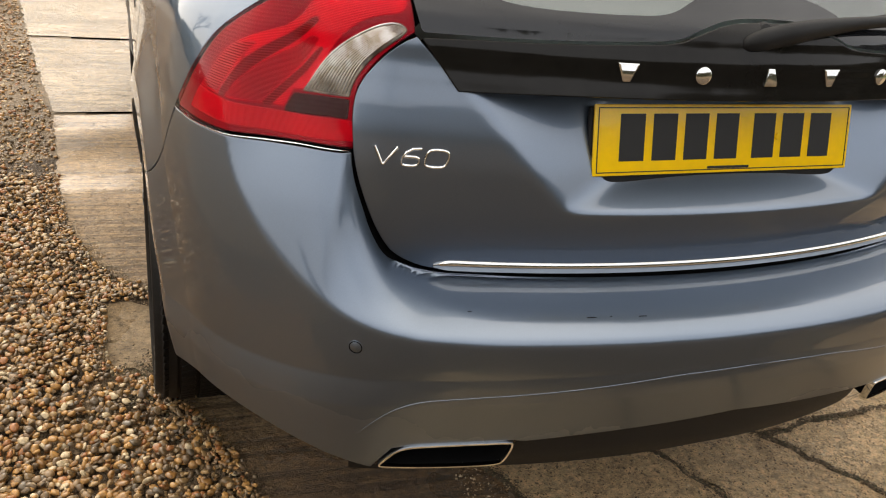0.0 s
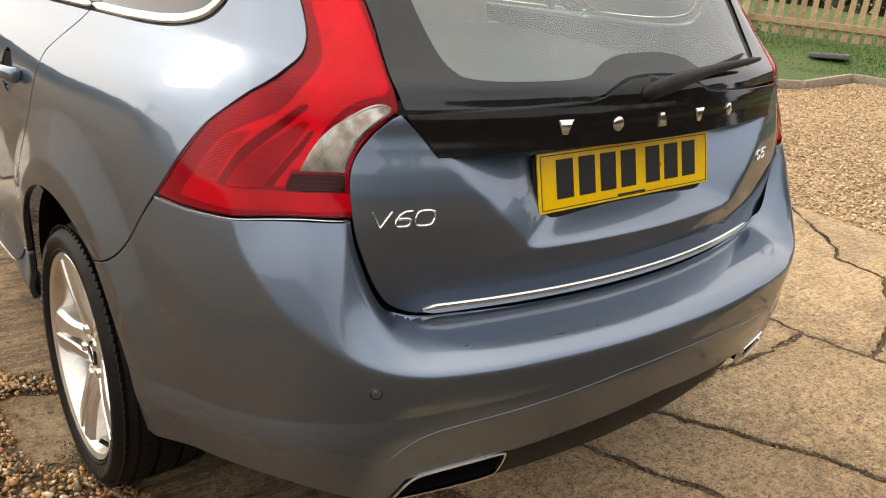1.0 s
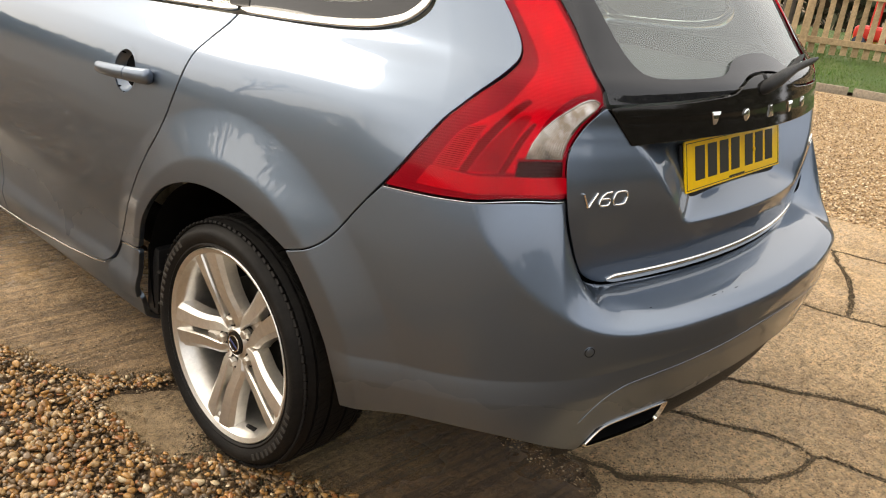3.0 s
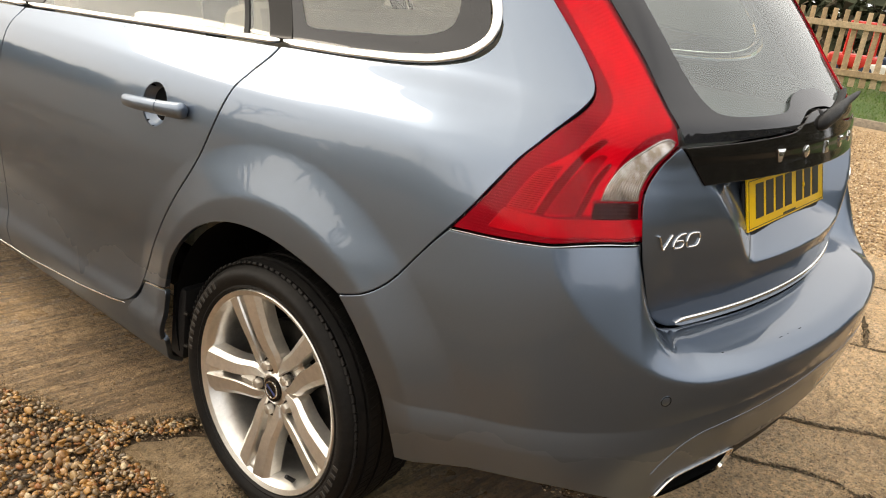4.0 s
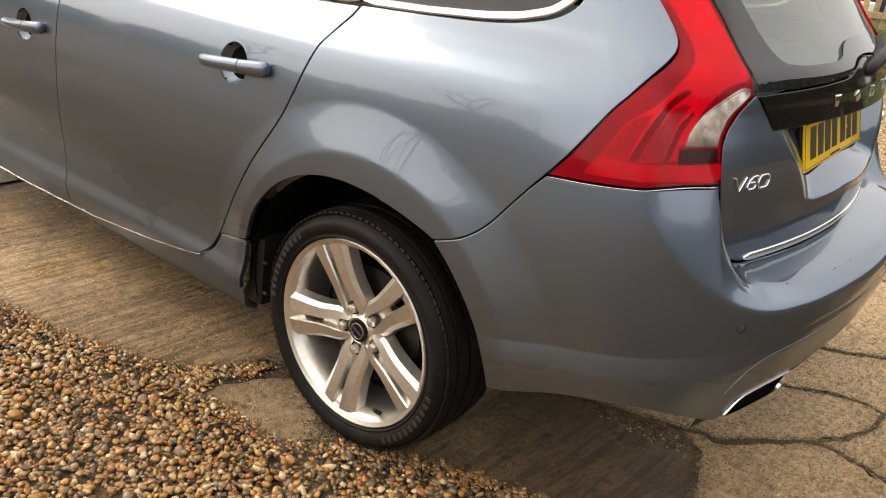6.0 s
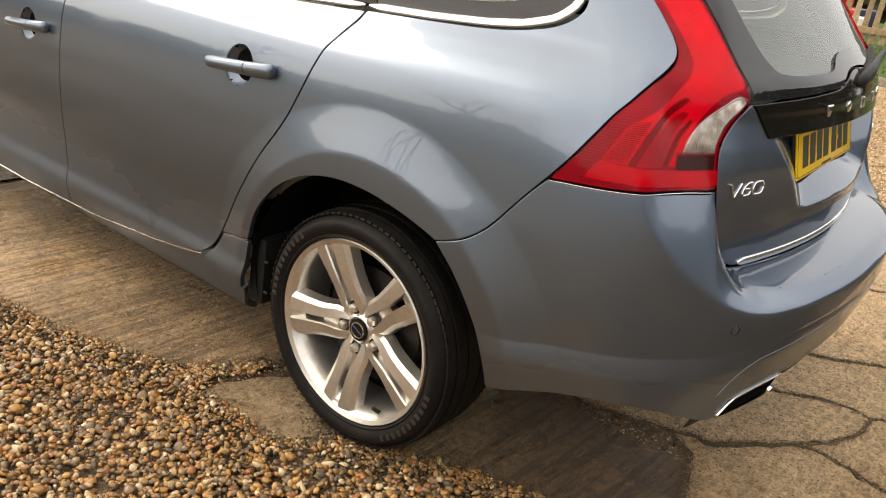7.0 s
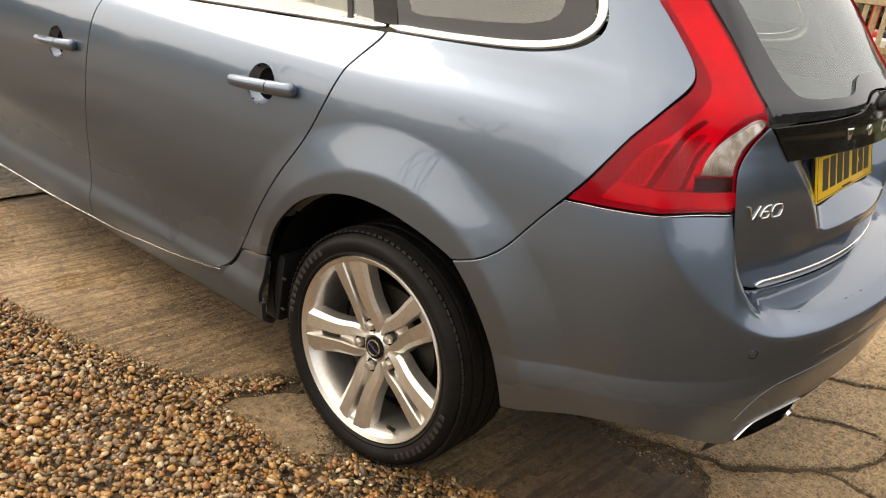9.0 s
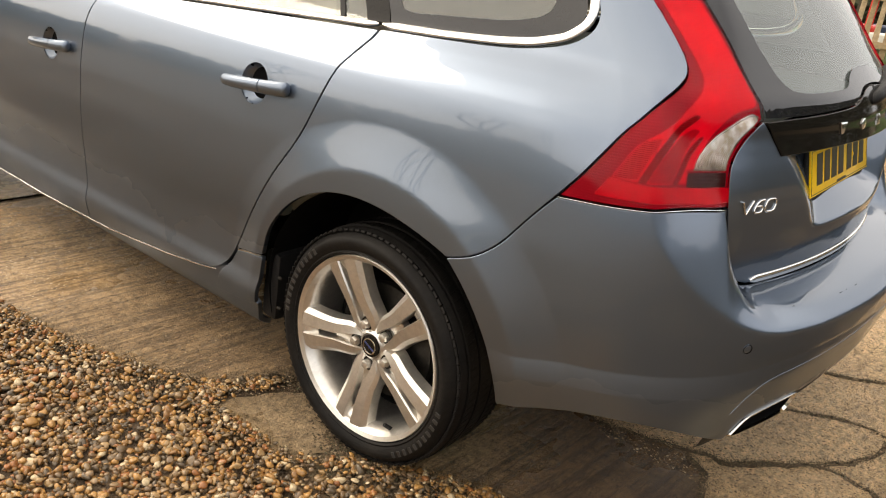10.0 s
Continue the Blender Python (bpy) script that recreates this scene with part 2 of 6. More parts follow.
TRIM_IN = material("beige_interior_trim", (0.60, 0.57, 0.49), 0.7, grain=(60, 0.12))
GREY_IN = material("grey_load_cover", (0.22, 0.245, 0.245), 0.8, grain=(90, 0.05))
DARK_IN = material("charcoal_interior", (0.05, 0.05, 0.052), 0.8, grain=(60, 0.2))
WINDOW = glass("side_window_glass", (0.86, 0.88, 0.82), haze=0.05)
REAR_WINDOW = glass("rear_window_glass", (0.60, 0.72, 0.69), ior=2.05, haze=0.12)
CLEAR = glass("clear_lens", (0.93, 0.93, 0.93))


def lens_material(name, color, deep, scale, ribbed=0.25):
    """Coloured lens with fine prism lines behind a glossy face."""
    m = material(name, color, 0.35, 0, 0.0, vary=(7, deep, 0.55), grain=(9, 0.10))
    n, l = m.node_tree.nodes, m.node_tree.links
    tc, wave, bp = n.new("ShaderNodeTexCoord"), n.new("ShaderNodeTexWave"), n.new("ShaderNodeBump")
    wave.bands_direction = "Z"
    wave.inputs["Scale"].default_value = scale
    l.new(tc.outputs["Object"], wave.inputs["Vector"])
    l.new(wave.outputs["Fac"], bp.inputs["Height"])
    bp.inputs["Distance"].default_value, bp.inputs["Strength"].default_value = 0.0010, ribbed
    l.new(bp.outputs["Normal"], n["Principled BSDF"].inputs["Normal"])
    n["Principled BSDF"].inputs["Specular IOR Level"].default_value = 0.05
    return m


RED = lens_material("red_lens", (0.36, 0.002, 0.012), (0.26, 0.002, 0.010), 60, 0.15)
RED_BRIGHT = lens_material("bright_red_reflector", (0.90, 0.003, 0.020), (0.58, 0.002, 0.014), 150, 0.30)
RED_DARK = lens_material("dark_red_lens", (0.26, 0.002, 0.006), (0.21, 0.002, 0.005), 90, 0.5)
RED_PRISM = lens_material("ribbed_red_prism", (0.52, 0.003, 0.011), (0.44, 0.003, 0.010), 90, 0.9)
RED_MID = lens_material("red_reflector", (0.80, 0.003, 0.017), (0.52, 0.003, 0.012), 230, 0.5)
RED_INNER = lens_material("ribbed_inner_red", (0.54, 0.003, 0.013), (0.32, 0.003, 0.010), 200, 0.6)
LENS_COVER = glass("lamp_cover", (0.97, 0.96, 0.96), 0.0, 1.27)
SMOKE = lens_material("smoked_lens", (0.05, 0.008, 0.008), (0.03, 0.004, 0.004), 50)
REFLECTOR = material("reversing_reflector", (0.08, 0.065, 0.05), 0.3, 0.4, 0.3, vary=(40, (0.36, 0.30, 0.22), 0.8))
RIB = material("clear_rib", (0.95, 0.94, 0.92), 0.14, 0.6, 0.4, vary=(45, (0.50, 0.40, 0.30), 0.9))
CONCRETE = concrete_material("worn_concrete", (0.68, 0.460, 0.248), (0.36, 0.225, 0.108), 0.14, 0.30)
DAMP_CONCRETE = concrete_material("damp_concrete", (0.43, 0.282, 0.148), (0.185, 0.113, 0.055), 0.60, 0.15, 0.48, 0.015, puddle_shade=(-.42, .42, .30, .72), films=((-1.0, 2.34, .10, .34), (-1.05, 3.15, .16, .40)))
BROKEN_CONCRETE = concrete_material("broken_concrete", (0.44, 0.31, 0.18), (0.23, 0.155, 0.085), 0.05, 0.26)
WET_CONCRETE = concrete_material("wet_concrete", (0.36, 0.26, 0.155), (0.17, 0.115, 0.065), 0.5, 0.05, 0.28, 0.005)
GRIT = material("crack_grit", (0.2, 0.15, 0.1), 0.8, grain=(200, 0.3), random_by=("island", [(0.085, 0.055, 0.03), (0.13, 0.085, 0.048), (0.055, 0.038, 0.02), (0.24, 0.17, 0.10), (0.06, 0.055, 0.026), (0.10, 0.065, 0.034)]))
# the dark tints among the chips stand in for pits in the slabs
AGGREGATE = material("aggregate_chips", (0.3, 0.2, 0.1), 0.6, grain=(200, 0.2), random_by=("island", [(0.52, 0.36, 0.20), (0.20, 0.13, 0.07), (0.60, 0.46, 0.29), (0.13, 0.085, 0.045), (0.42, 0.27, 0.135), (0.10, 0.07, 0.04), (0.30, 0.19, 0.10), (0.16, 0.10, 0.05)]))
SOIL = material("damp_soil", (0.15, 0.098, 0.055), 0.9, grain=(45, 0.45), vary=(5, (0.085, 0.07, 0.030), 0.6), bump=(60, 0.02, 6))
PEBBLE_TINTS = [(0.36, 0.185, 0.055), (0.23, 0.112, 0.034), (0.33, 0.205, 0.090), (0.15, 0.092, 0.047), (0.50, 0.385, 0.235), (0.28, 0.110, 0.036), (0.095, 0.066, 0.038), (0.38, 0.200, 0.062), (0.24, 0.150, 0.074), (0.17, 0.105, 0.046), (0.14, 0.090, 0.046), (0.30, 0.155, 0.050)]
PEBBLE = material("pebble_stone", (0.4, 0.3, 0.2), 0.26, grain=(160, 0.35), random_by=("object", PEBBLE_TINTS))
PEBBLES = material("pebble_mix", (0.4, 0.3, 0.2), 0.28, grain=(160, 0.35), random_by=("island", PEBBLE_TINTS))
PALE_TINTS = [(0.54, 0.38, 0.21), (0.42, 0.28, 0.145), (0.66, 0.53, 0.36), (0.32, 0.215, 0.12), (0.50, 0.34, 0.185), (0.24, 0.155, 0.085)]
PALE_PEBBLES = material("pale_gravel_mix", (0.5, 0.4, 0.25), 0.6, grain=(90, 0.25), random_by=("island", PALE_TINTS))
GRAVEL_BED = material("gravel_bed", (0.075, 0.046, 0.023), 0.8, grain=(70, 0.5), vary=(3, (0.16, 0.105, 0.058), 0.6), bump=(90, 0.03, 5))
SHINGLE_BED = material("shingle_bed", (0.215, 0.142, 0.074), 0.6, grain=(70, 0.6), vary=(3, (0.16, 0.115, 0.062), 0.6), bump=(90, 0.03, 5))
PALE_BED = material("pale_gravel_bed", (0.40, 0.275, 0.15), 0.8, grain=(45, 0.45), bump=(60, 0.03, 5))
GRASS = material("lawn_grass", (0.062, 0.125, 0.018), 0.7, grain=(40, 0.5), vary=(1.4, (0.105, 0.135, 0.030), 0.6), bump=(120, 0.03, 5))
BLADES = material("grass_blades", (0.075, 0.16, 0.025), 0.6, random_by=("island", [(0.06, 0.14, 0.02), (0.10, 0.19, 0.03), (0.14, 0.20, 0.05), (0.08, 0.15, 0.025)]))
TIMBER = material("weathered_fence_timber", (0.42, 0.29, 0.16), 0.75, grain=(22, 0.3), random_by=("object", [(0.40, 0.28, 0.16), (0.47, 0.33, 0.19), (0.35, 0.245, 0.14), (0.50, 0.37, 0.23)]), bump=(40, 0.004, 5))
EDGING = material("timber_edging", (0.30, 0.25, 0.19), 0.8, grain=(30, 0.35), bump=(40, 0.004, 5))
BARK = material("bare_bark", (0.075, 0.060, 0.048), 0.9, grain=(15, 0.4), bump=(30, 0.02, 5))
HEDGE = material("hedge_leaf", (0.050, 0.062, 0.030), 0.75, random_by=("island", [(0.045, 0.055, 0.028), (0.065, 0.070, 0.035), (0.085, 0.065, 0.040), (0.05, 0.06, 0.03)]))
# tints lightened for the sky that would show through bare twigs
GREY_HEDGE = material("winter_hedge", (0.22, 0.23, 0.19), 0.75, random_by=("island", [(0.21, 0.23, 0.17), (0.42, 0.43, 0.36), (0.30, 0.27, 0.21), (0.09, 0.11, 0.07)]))
IRON = material("cast_cover", (0.10, 0.105, 0.11), 0.6, 0.4, grain=(40, 0.3))
TOY_RED = material("red_plastic", (0.55, 0.03, 0.02), 0.35, grain=(8, 0.1))
TOY_YELLOW = material("yellow_plastic", (0.75, 0.50, 0.05), 0.35, grain=(8, 0.1))
TOY_WHITE = material("white_plastic", (0.75, 0.74, 0.70), 0.4, grain=(8, 0.1))
TOY_BLUE = material("dark_blue_plastic", (0.03, 0.05, 0.10), 0.4, grain=(8, 0.1))

# ---- the car's skin: plan line Q(s), offset d(s, z) ----
def plan_line():
    """Half the car's plan, from the middle of the tail round the corner and along the side to the nose."""
    ds, x, y, pts = 0.002, 0.0, 0.05, []
    turned = math.atan(0.54 * 0.6)
    s = 0.0
    while x < 1e-6:
        if x > -0.6 and y < 0.3:
            head = math.atan(0.54 * -x)
        elif y < 3.0 and turned < radians(86):
            turned += ds / 0.36
            head = turned
        elif y < 1.62:
            head = radians(86 + 4 * min(1, (y - 0.46) / 1.15))
        elif y < 3.95:
            head = radians(90)
            turned = head
        elif turned < radians(160):
            turned += ds / 0.62
            head = turned
        else:
            turned += ds / 1.4
            head = min(turned, radians(180))
        pts.append((s, x, y, head))
        x -= math.cos(head) * ds
        y += math.sin(head) * ds
        s += ds
        if s > 8 or (y > 3 and x > -0.002):
            break
    return np.array(pts).T


QS, QX, QY, QH = plan_line()
S_END = QS[-1]


def s_rear(x):
    """Plan length at half-width x of the tail."""
    return float(np.interp(abs(x), -QX[:450], QS[:450]))


def ease(a, b, v):
    t = np.clip((v - a) / (b - a), 0, 1)
    return t * t * (3 - 2 * t)


def soft(v, r):
    """A ramp that starts at 0 with a rounding of r."""
    return r * np.logaddexp(0, np.clip(v / r, -60, 60))


def curve(knots):
    """A smooth function through (place, value) knots."""
    k = np.array(knots, float)
    xs, ys = k[:, 0], k[:, 1]
    h, m = np.diff(xs), np.diff(ys) / np.diff(xs)
    g = np.zeros(len(xs))
    for i in range(1, len(xs) - 1):
        if m[i - 1] * m[i] > 0:
            w1, w2 = 2 * h[i] + h[i - 1], h[i] + 2 * h[i - 1]
            g[i] = (w1 + w2) / (w1 / m[i - 1] + w2 / m[i])
    g[0], g[-1] = m[0], m[-1]

    def f(v):
        v = np.clip(np.asarray(v, float), xs[0], xs[-1])
        i = np.clip(np.searchsorted(xs, v) - 1, 0, len(h) - 1)
        t = (v - xs[i]) / h[i]
        return ((1 + 2 * t) * (1 - t) ** 2 * ys[i] + t * (1 - t) ** 2 * h[i] * g[i]
                + t * t * (3 - 2 * t) * ys[i + 1] + t * t * (t - 1) * h[i] * g[i + 1])
    return f


TAILGATE = curve([(.15, -.16), (.60, -.1225), (.655, -.1155), (.70, -.1105), (.76, -.106), (.81, -.105), (.86, -.109), (.90, -.117), (.94, -.128), (.97, -.135), (1.0, -.137), (1.05, -.137), (1.2, -.139), (1.44, -.15)])
BUMPER = curve([(.15, -.20), (.22, -.14), (.30, -.062), (.36, -.028), (.43, -.011), (.50, .008), (.56, .021), (.60, .0235), (.62, .023), (.70, .01), (.85, -.02), (1.0, -.08), (1.07, -.12), (1.2, -.135), (1.44, -.15)])
CORNER = curve([(.15, -.16), (.24, -.075), (.30, -.040), (.36, -.026), (.45, -.018), (.55, -.018), (.65, -.020), (.75, -.025), (.84, -.038), (.885, -.050), (.93, -.074), (1.0, -.117), (1.072, -.150), (1.2, -.195), (1.44, -.255)])
QUARTER = curve([(.15, -.14), (.22, -.06), (.30, -.018), (.33, -.010), (.45, .010), (.60, .018), (.70, .016), (.77, .010), (.83, .0045), (.88, -.0015), (.92, -.008), (.95, -.0150), (.973, -.0255), (1.0, -.049), (1.03, -.084), (1.075, -.136), (1.2, -.185), (1.44, -.285)])
DOOR = curve([(.15, -.10), (.20, -.014), (.25, -.002), (.30, .006), (.36, -.003), (.44, .0), (.55, .010), (.65, .014), (.74, .013), (.82, .0075), (.88, .0005), (.925, -.0095), (.953, -.0215), (.985, -.048), (1.02, -.083), (1.065, -.122), (1.2, -.178), (1.44, -.285)])
S_REAR, S_CORNER, S_QUARTER, S_DOOR = 0.42, 0.80, 1.20, 1.75
# forward lean of the tail, and backward lean of the nose, bonnet and windscreen, with height
LEAN_TAIL = curve([(.15, 0), (.98, 0), (1.02, .012), (1.06, .045), (1.226, .180), (1.44, .375)])
LEAN_NOSE = curve([(.15, .15), (.25, .03), (.45, 0), (.62, .02), (.70, .10), (.78, .34), (.86, .66), (.93, 1.0), (.97, 1.26), (1.0, 1.34), (1.2, 1.72), (1.44, 2.25)])
CREASE = curve([(0, .614), (.35, .612), (.50, .609), (.56, .607), (.60, .609), (.67, .6215), (.73, .648), (.80, .692), (.86, .748), (.90, .80), (.925, .86), (.94, .95), (3, 3)])
BEVEL = curve([(0, 2.4), (.50, 2.4), (.55, 2.4), (.578, 2.1), (.597, 1.8), (.616, 1.4), (.648, .90), (.672, .64), (.694, .47), (.72, .34), (.82, .27), (3, .3)])
INNER_CREASE = curve([(0, .628), (.45, .628), (.53, .631), (.555, .635), (.578, .6395), (.597, .648), (.616, .660), (.648, .690), (.672, .720), (.694, .760), (.715, .81), (.74, .95), (3, 3)])
LEDGE = curve([(0, 4.4), (.50, 4.4), (.53, 3.6), (.555, 2.9), (.578, 2.2), (.597, 1.7), (.616, 1.2), (.648, .8), (.672, .5), (.694, .3), (.72, .15), (3, .1)])
SKIRT = curve([(0, .560), (.45, .540), (.65, .515), (.80, .503), (1.0, .492), (1.15, .47), (3, .44)])
WHEELS = (0.96, 3.736)
ARCH_R = 0.365


def offset(s, z, flat=False):
    b, c, q, d = BUMPER(z), CORNER(z), QUARTER(z), DOOR(z)
    t1, t2, t3 = ease(S_REAR, S_CORNER, s), ease(S_CORNER, S_QUARTER, s), ease(S_QUARTER, S_DOOR, s)
    out = b + (c - b) * t1
    out = out + (q - out) * t2
    out = out + (d - out) * t3
    # flat ledge on top of the bumper and the hollow beside the tail lamp
    inner = TAILGATE(z)
    e = np.minimum(z - CREASE(s), 0.26)
    stepped = out - BEVEL(s) * soft(e, .0035) - LEDGE(s) * soft(np.minimum(z - INNER_CREASE(s), .26), .0012 + .005 * ease(.49, .60, s))
    stepped = inner + soft(stepped - inner, 0.003)
    w = ease(0.97, 0.86, s)
    out = np.where(s < 1.0, out + (np.minimum(stepped, out + .002) - out) * w * ease(1.12, 1.0, z) + 0 * z, out)
    out = np.where(z > 1.0, out + (inner - out) * ease(1.0, 1.12, z) * ease(0.70, 0.5, s), out)
    # lower break of the bumper skirt
    below = soft(SKIRT(s) - z, .0008)
    out = out + .19 * below / (1 + below / .09) * ease(1.25, 1.1, s)
    # recess round the number plate
    x = np.interp(s, QS[:450], -QX[:450])
    up_, in_ = 1.75 * (z - 0.760), 0.47 * (0.340 + (z - 0.768) * 0.99 - x)
    edge = up_ - soft(up_ - in_, .008)
    level = np.interp(s, QS, QY) - (0.236 + 0.24 * (z - 0.80) + 0.10 * x * x)
    if not flat:
        floor_ = level + soft(out - soft(edge, .0028) - level, .010)
        out = np.where((z < 0.96) & (s < 0.7), np.minimum(out, floor_), out)
    # lips of the wheel arches
    y = np.interp(s, QS, QY)
    for wy in WHEELS:
        r = np.hypot(y - wy, z - 0.325)
        flare = np.clip((ARCH_R + .175 - r) / .11, 0, 3)
        out = out + 0.0192 * np.maximum(flare - soft(flare - 1, .025), 0) ** 1.35 * ease(.2, .35, z) * (s > 0.9)
    return out


def skin(s, z, lift=0.0, flat=False):
    """Places on the skin of the car's left half, lift above it."""
    s, z = np.asarray(s, float), np.asarray(z, float)
    qx, qy, h = np.interp(s, QS, QX), np.interp(s, QS, QY), np.interp(s, QS, QH)
    d = offset(s, z, flat) + lift
    nx, ny = -np.sin(h), -np.cos(h)
    y = qy + ny * d + LEAN_TAIL(z) * (1 - ease(1.2, 3.2, s)) - LEAN_NOSE(z) * ease(4.05, 5.3, s)
    x = np.minimum(qx + nx * d, 0)
    return np.stack([x, y, z + 0 * s], -1)


def skin_normal(s, z, flat=False):
    e = 0.0015
    s = np.clip(s, e, S_END - e)
    a, b = skin(s + e, z, 0, flat) - skin(s - e, z, 0, flat), skin(s, z + e, 0, flat) - skin(s, z - e, 0, flat)
    n = np.cross(b, a)
    return n / np.maximum(np.linalg.norm(n, axis=-1, keepdims=True), 1e-9)


# ---- building blocks ----
def mesh_of(name, verts, faces, mat, normals=None, smooth=True):
    me = bpy.data.meshes.new(name)
    me.from_pydata([tuple(map(float, v)) for v in verts], [], [tuple(map(int, f)) for f in faces])
    me.materials.append(mat)
    if smooth:
        me.polygons.foreach_set("use_smooth", [True] * len(me.polygons))
    if normals is not None:
        me.normals_split_custom_set_from_vertices([tuple(map(float, v)) for v in normals])
    me.update()
    return me


def put(name, me, parent=None, label=""):
    ob = new(name, me)
    if parent is not None:
        ob.parent = parent
    return tagged(ob, label)


def part(name, bm, mat, parent, label="", smooth=True, angle=35):
    """A bmesh as one mesh object under a thing or a part."""
    me = bpy.data.meshes.new(name)
    bm.normal_update()
    for f in bm.faces:
        f.smooth = smooth
    for e in bm.edges:
        if len(e.link_faces) == 2 and e.calc_face_angle(0) > radians(angle):
            e.smooth = False
    bm.to_mesh(me)
    bm.free()
    me.materials.append(mat)
    return put(name, me, parent, label)


def box(bm, size, m=None, bevel=0.0, segments=2):
    r = bmesh.ops.create_cube(bm, size=1, matrix=(m or Matrix()) @ Matrix.Diagonal((*size, 1)))
    if bevel:
        es = list({e for v in r["verts"] for e in v.link_edges})
        bmesh.ops.bevel(bm, geom=es, offset=bevel, segments=segments, affect="EDGES", profile=0.6)
    return bm


def rod(bm, a, b, r0, r1=None, sides=12):
    a, b = Vector(a), Vector(b)
    m = Matrix.Translation((a + b) / 2) @ (b - a).to_track_quat("Z", "Y").to_matrix().to_4x4()
    bmesh.ops.create_cone(bm, cap_ends=True, segments=sides, radius1=r0, radius2=r0 if r1 is None else r1, depth=(b - a).length, matrix=m)
    return bm


def lathe(profile, sides, m=None):
    """A closed or open profile of (radius, height) turned about z."""
    bm = bmesh.new()
    rings = []
    for k in range(sides):
        a = 2 * math.pi * k / sides
        rings.append([bm.verts.new((r * math.cos(a), r * math.sin(a), h)) for r, h in profile])
    for k in range(sides):
        p, q = rings[k], rings[(k + 1) % sides]
        for i in range(len(profile) - 1):
            bm.faces.new((p[i], q[i], q[i + 1], p[i + 1]))
    bmesh.ops.remove_doubles(bm, verts=bm.verts, dist=1e-6)
    if m:
        bm.transform(m)
    return bm


def outline(points, rounds=2):
    """Round the corners of a closed outline, but for points that carry a third value."""
    pts = [(p[0], p[1], len(p) > 2) for p in points]
    for _ in range(rounds):
        out = []
        for i, p in enumerate(pts):
            a, b = pts[i - 1], pts[(i + 1) % len(pts)]
            if p[2]:
                out.append(p)
            else:
                out.append((p[0] * .75 + a[0] * .25, p[1] * .75 + a[1] * .25, False))
                out.append((p[0] * .75 + b[0] * .25, p[1] * .75 + b[1] * .25, False))
        pts = out
    return np.array([p[:2] for p in pts])


def area(p):
    x, y = p[:, 0], p[:, 1]
    return 0.5 * np.sum(x * np.roll(y, -1) - np.roll(x, -1) * y)


def shrink(p, g):
    """An outline drawn in by g; points on s = 0 keep to it."""
    if area(p) < 0:
        p = p[::-1]
    keep = np.abs(p[:, 0]) < 1e-6
    e = np.roll(p, -1, 0) - p
    n = np.stack([-e[:, 1], e[:, 0]], 1) / np.maximum(np.linalg.norm(e, axis=1, keepdims=True), 1e-9)
    m = n + np.roll(n, 1, 0)
    m = m / np.maximum((m ** 2).sum(1, keepdims=True), 0.4) * 2
    out = p + m * g
    out[keep, 0] = 0.0
    return out


def clip(poly, lo, hi):
    """The part of an outline inside a box."""
    for ax, lim, sign in ((0, lo[0], 1), (0, hi[0], -1), (1, lo[1], 1), (1, hi[1], -1)):
        out = []
        for i, p in enumerate(poly):
            q = poly[i - 1]
            pin, qin = sign * (p[ax] - lim) >= 0, sign * (q[ax] - lim) >= 0
            if pin != qin:
                t = (lim - q[ax]) / (p[ax] - q[ax])
                c = [q[0] + t * (p[0] - q[0]), q[1] + t * (p[1] - q[1])]
                c[ax] = lim
                out.append(tuple(c))
            if pin:
                out.append(p)
        poly = out
        if len(poly) < 3:
            return []
    return poly


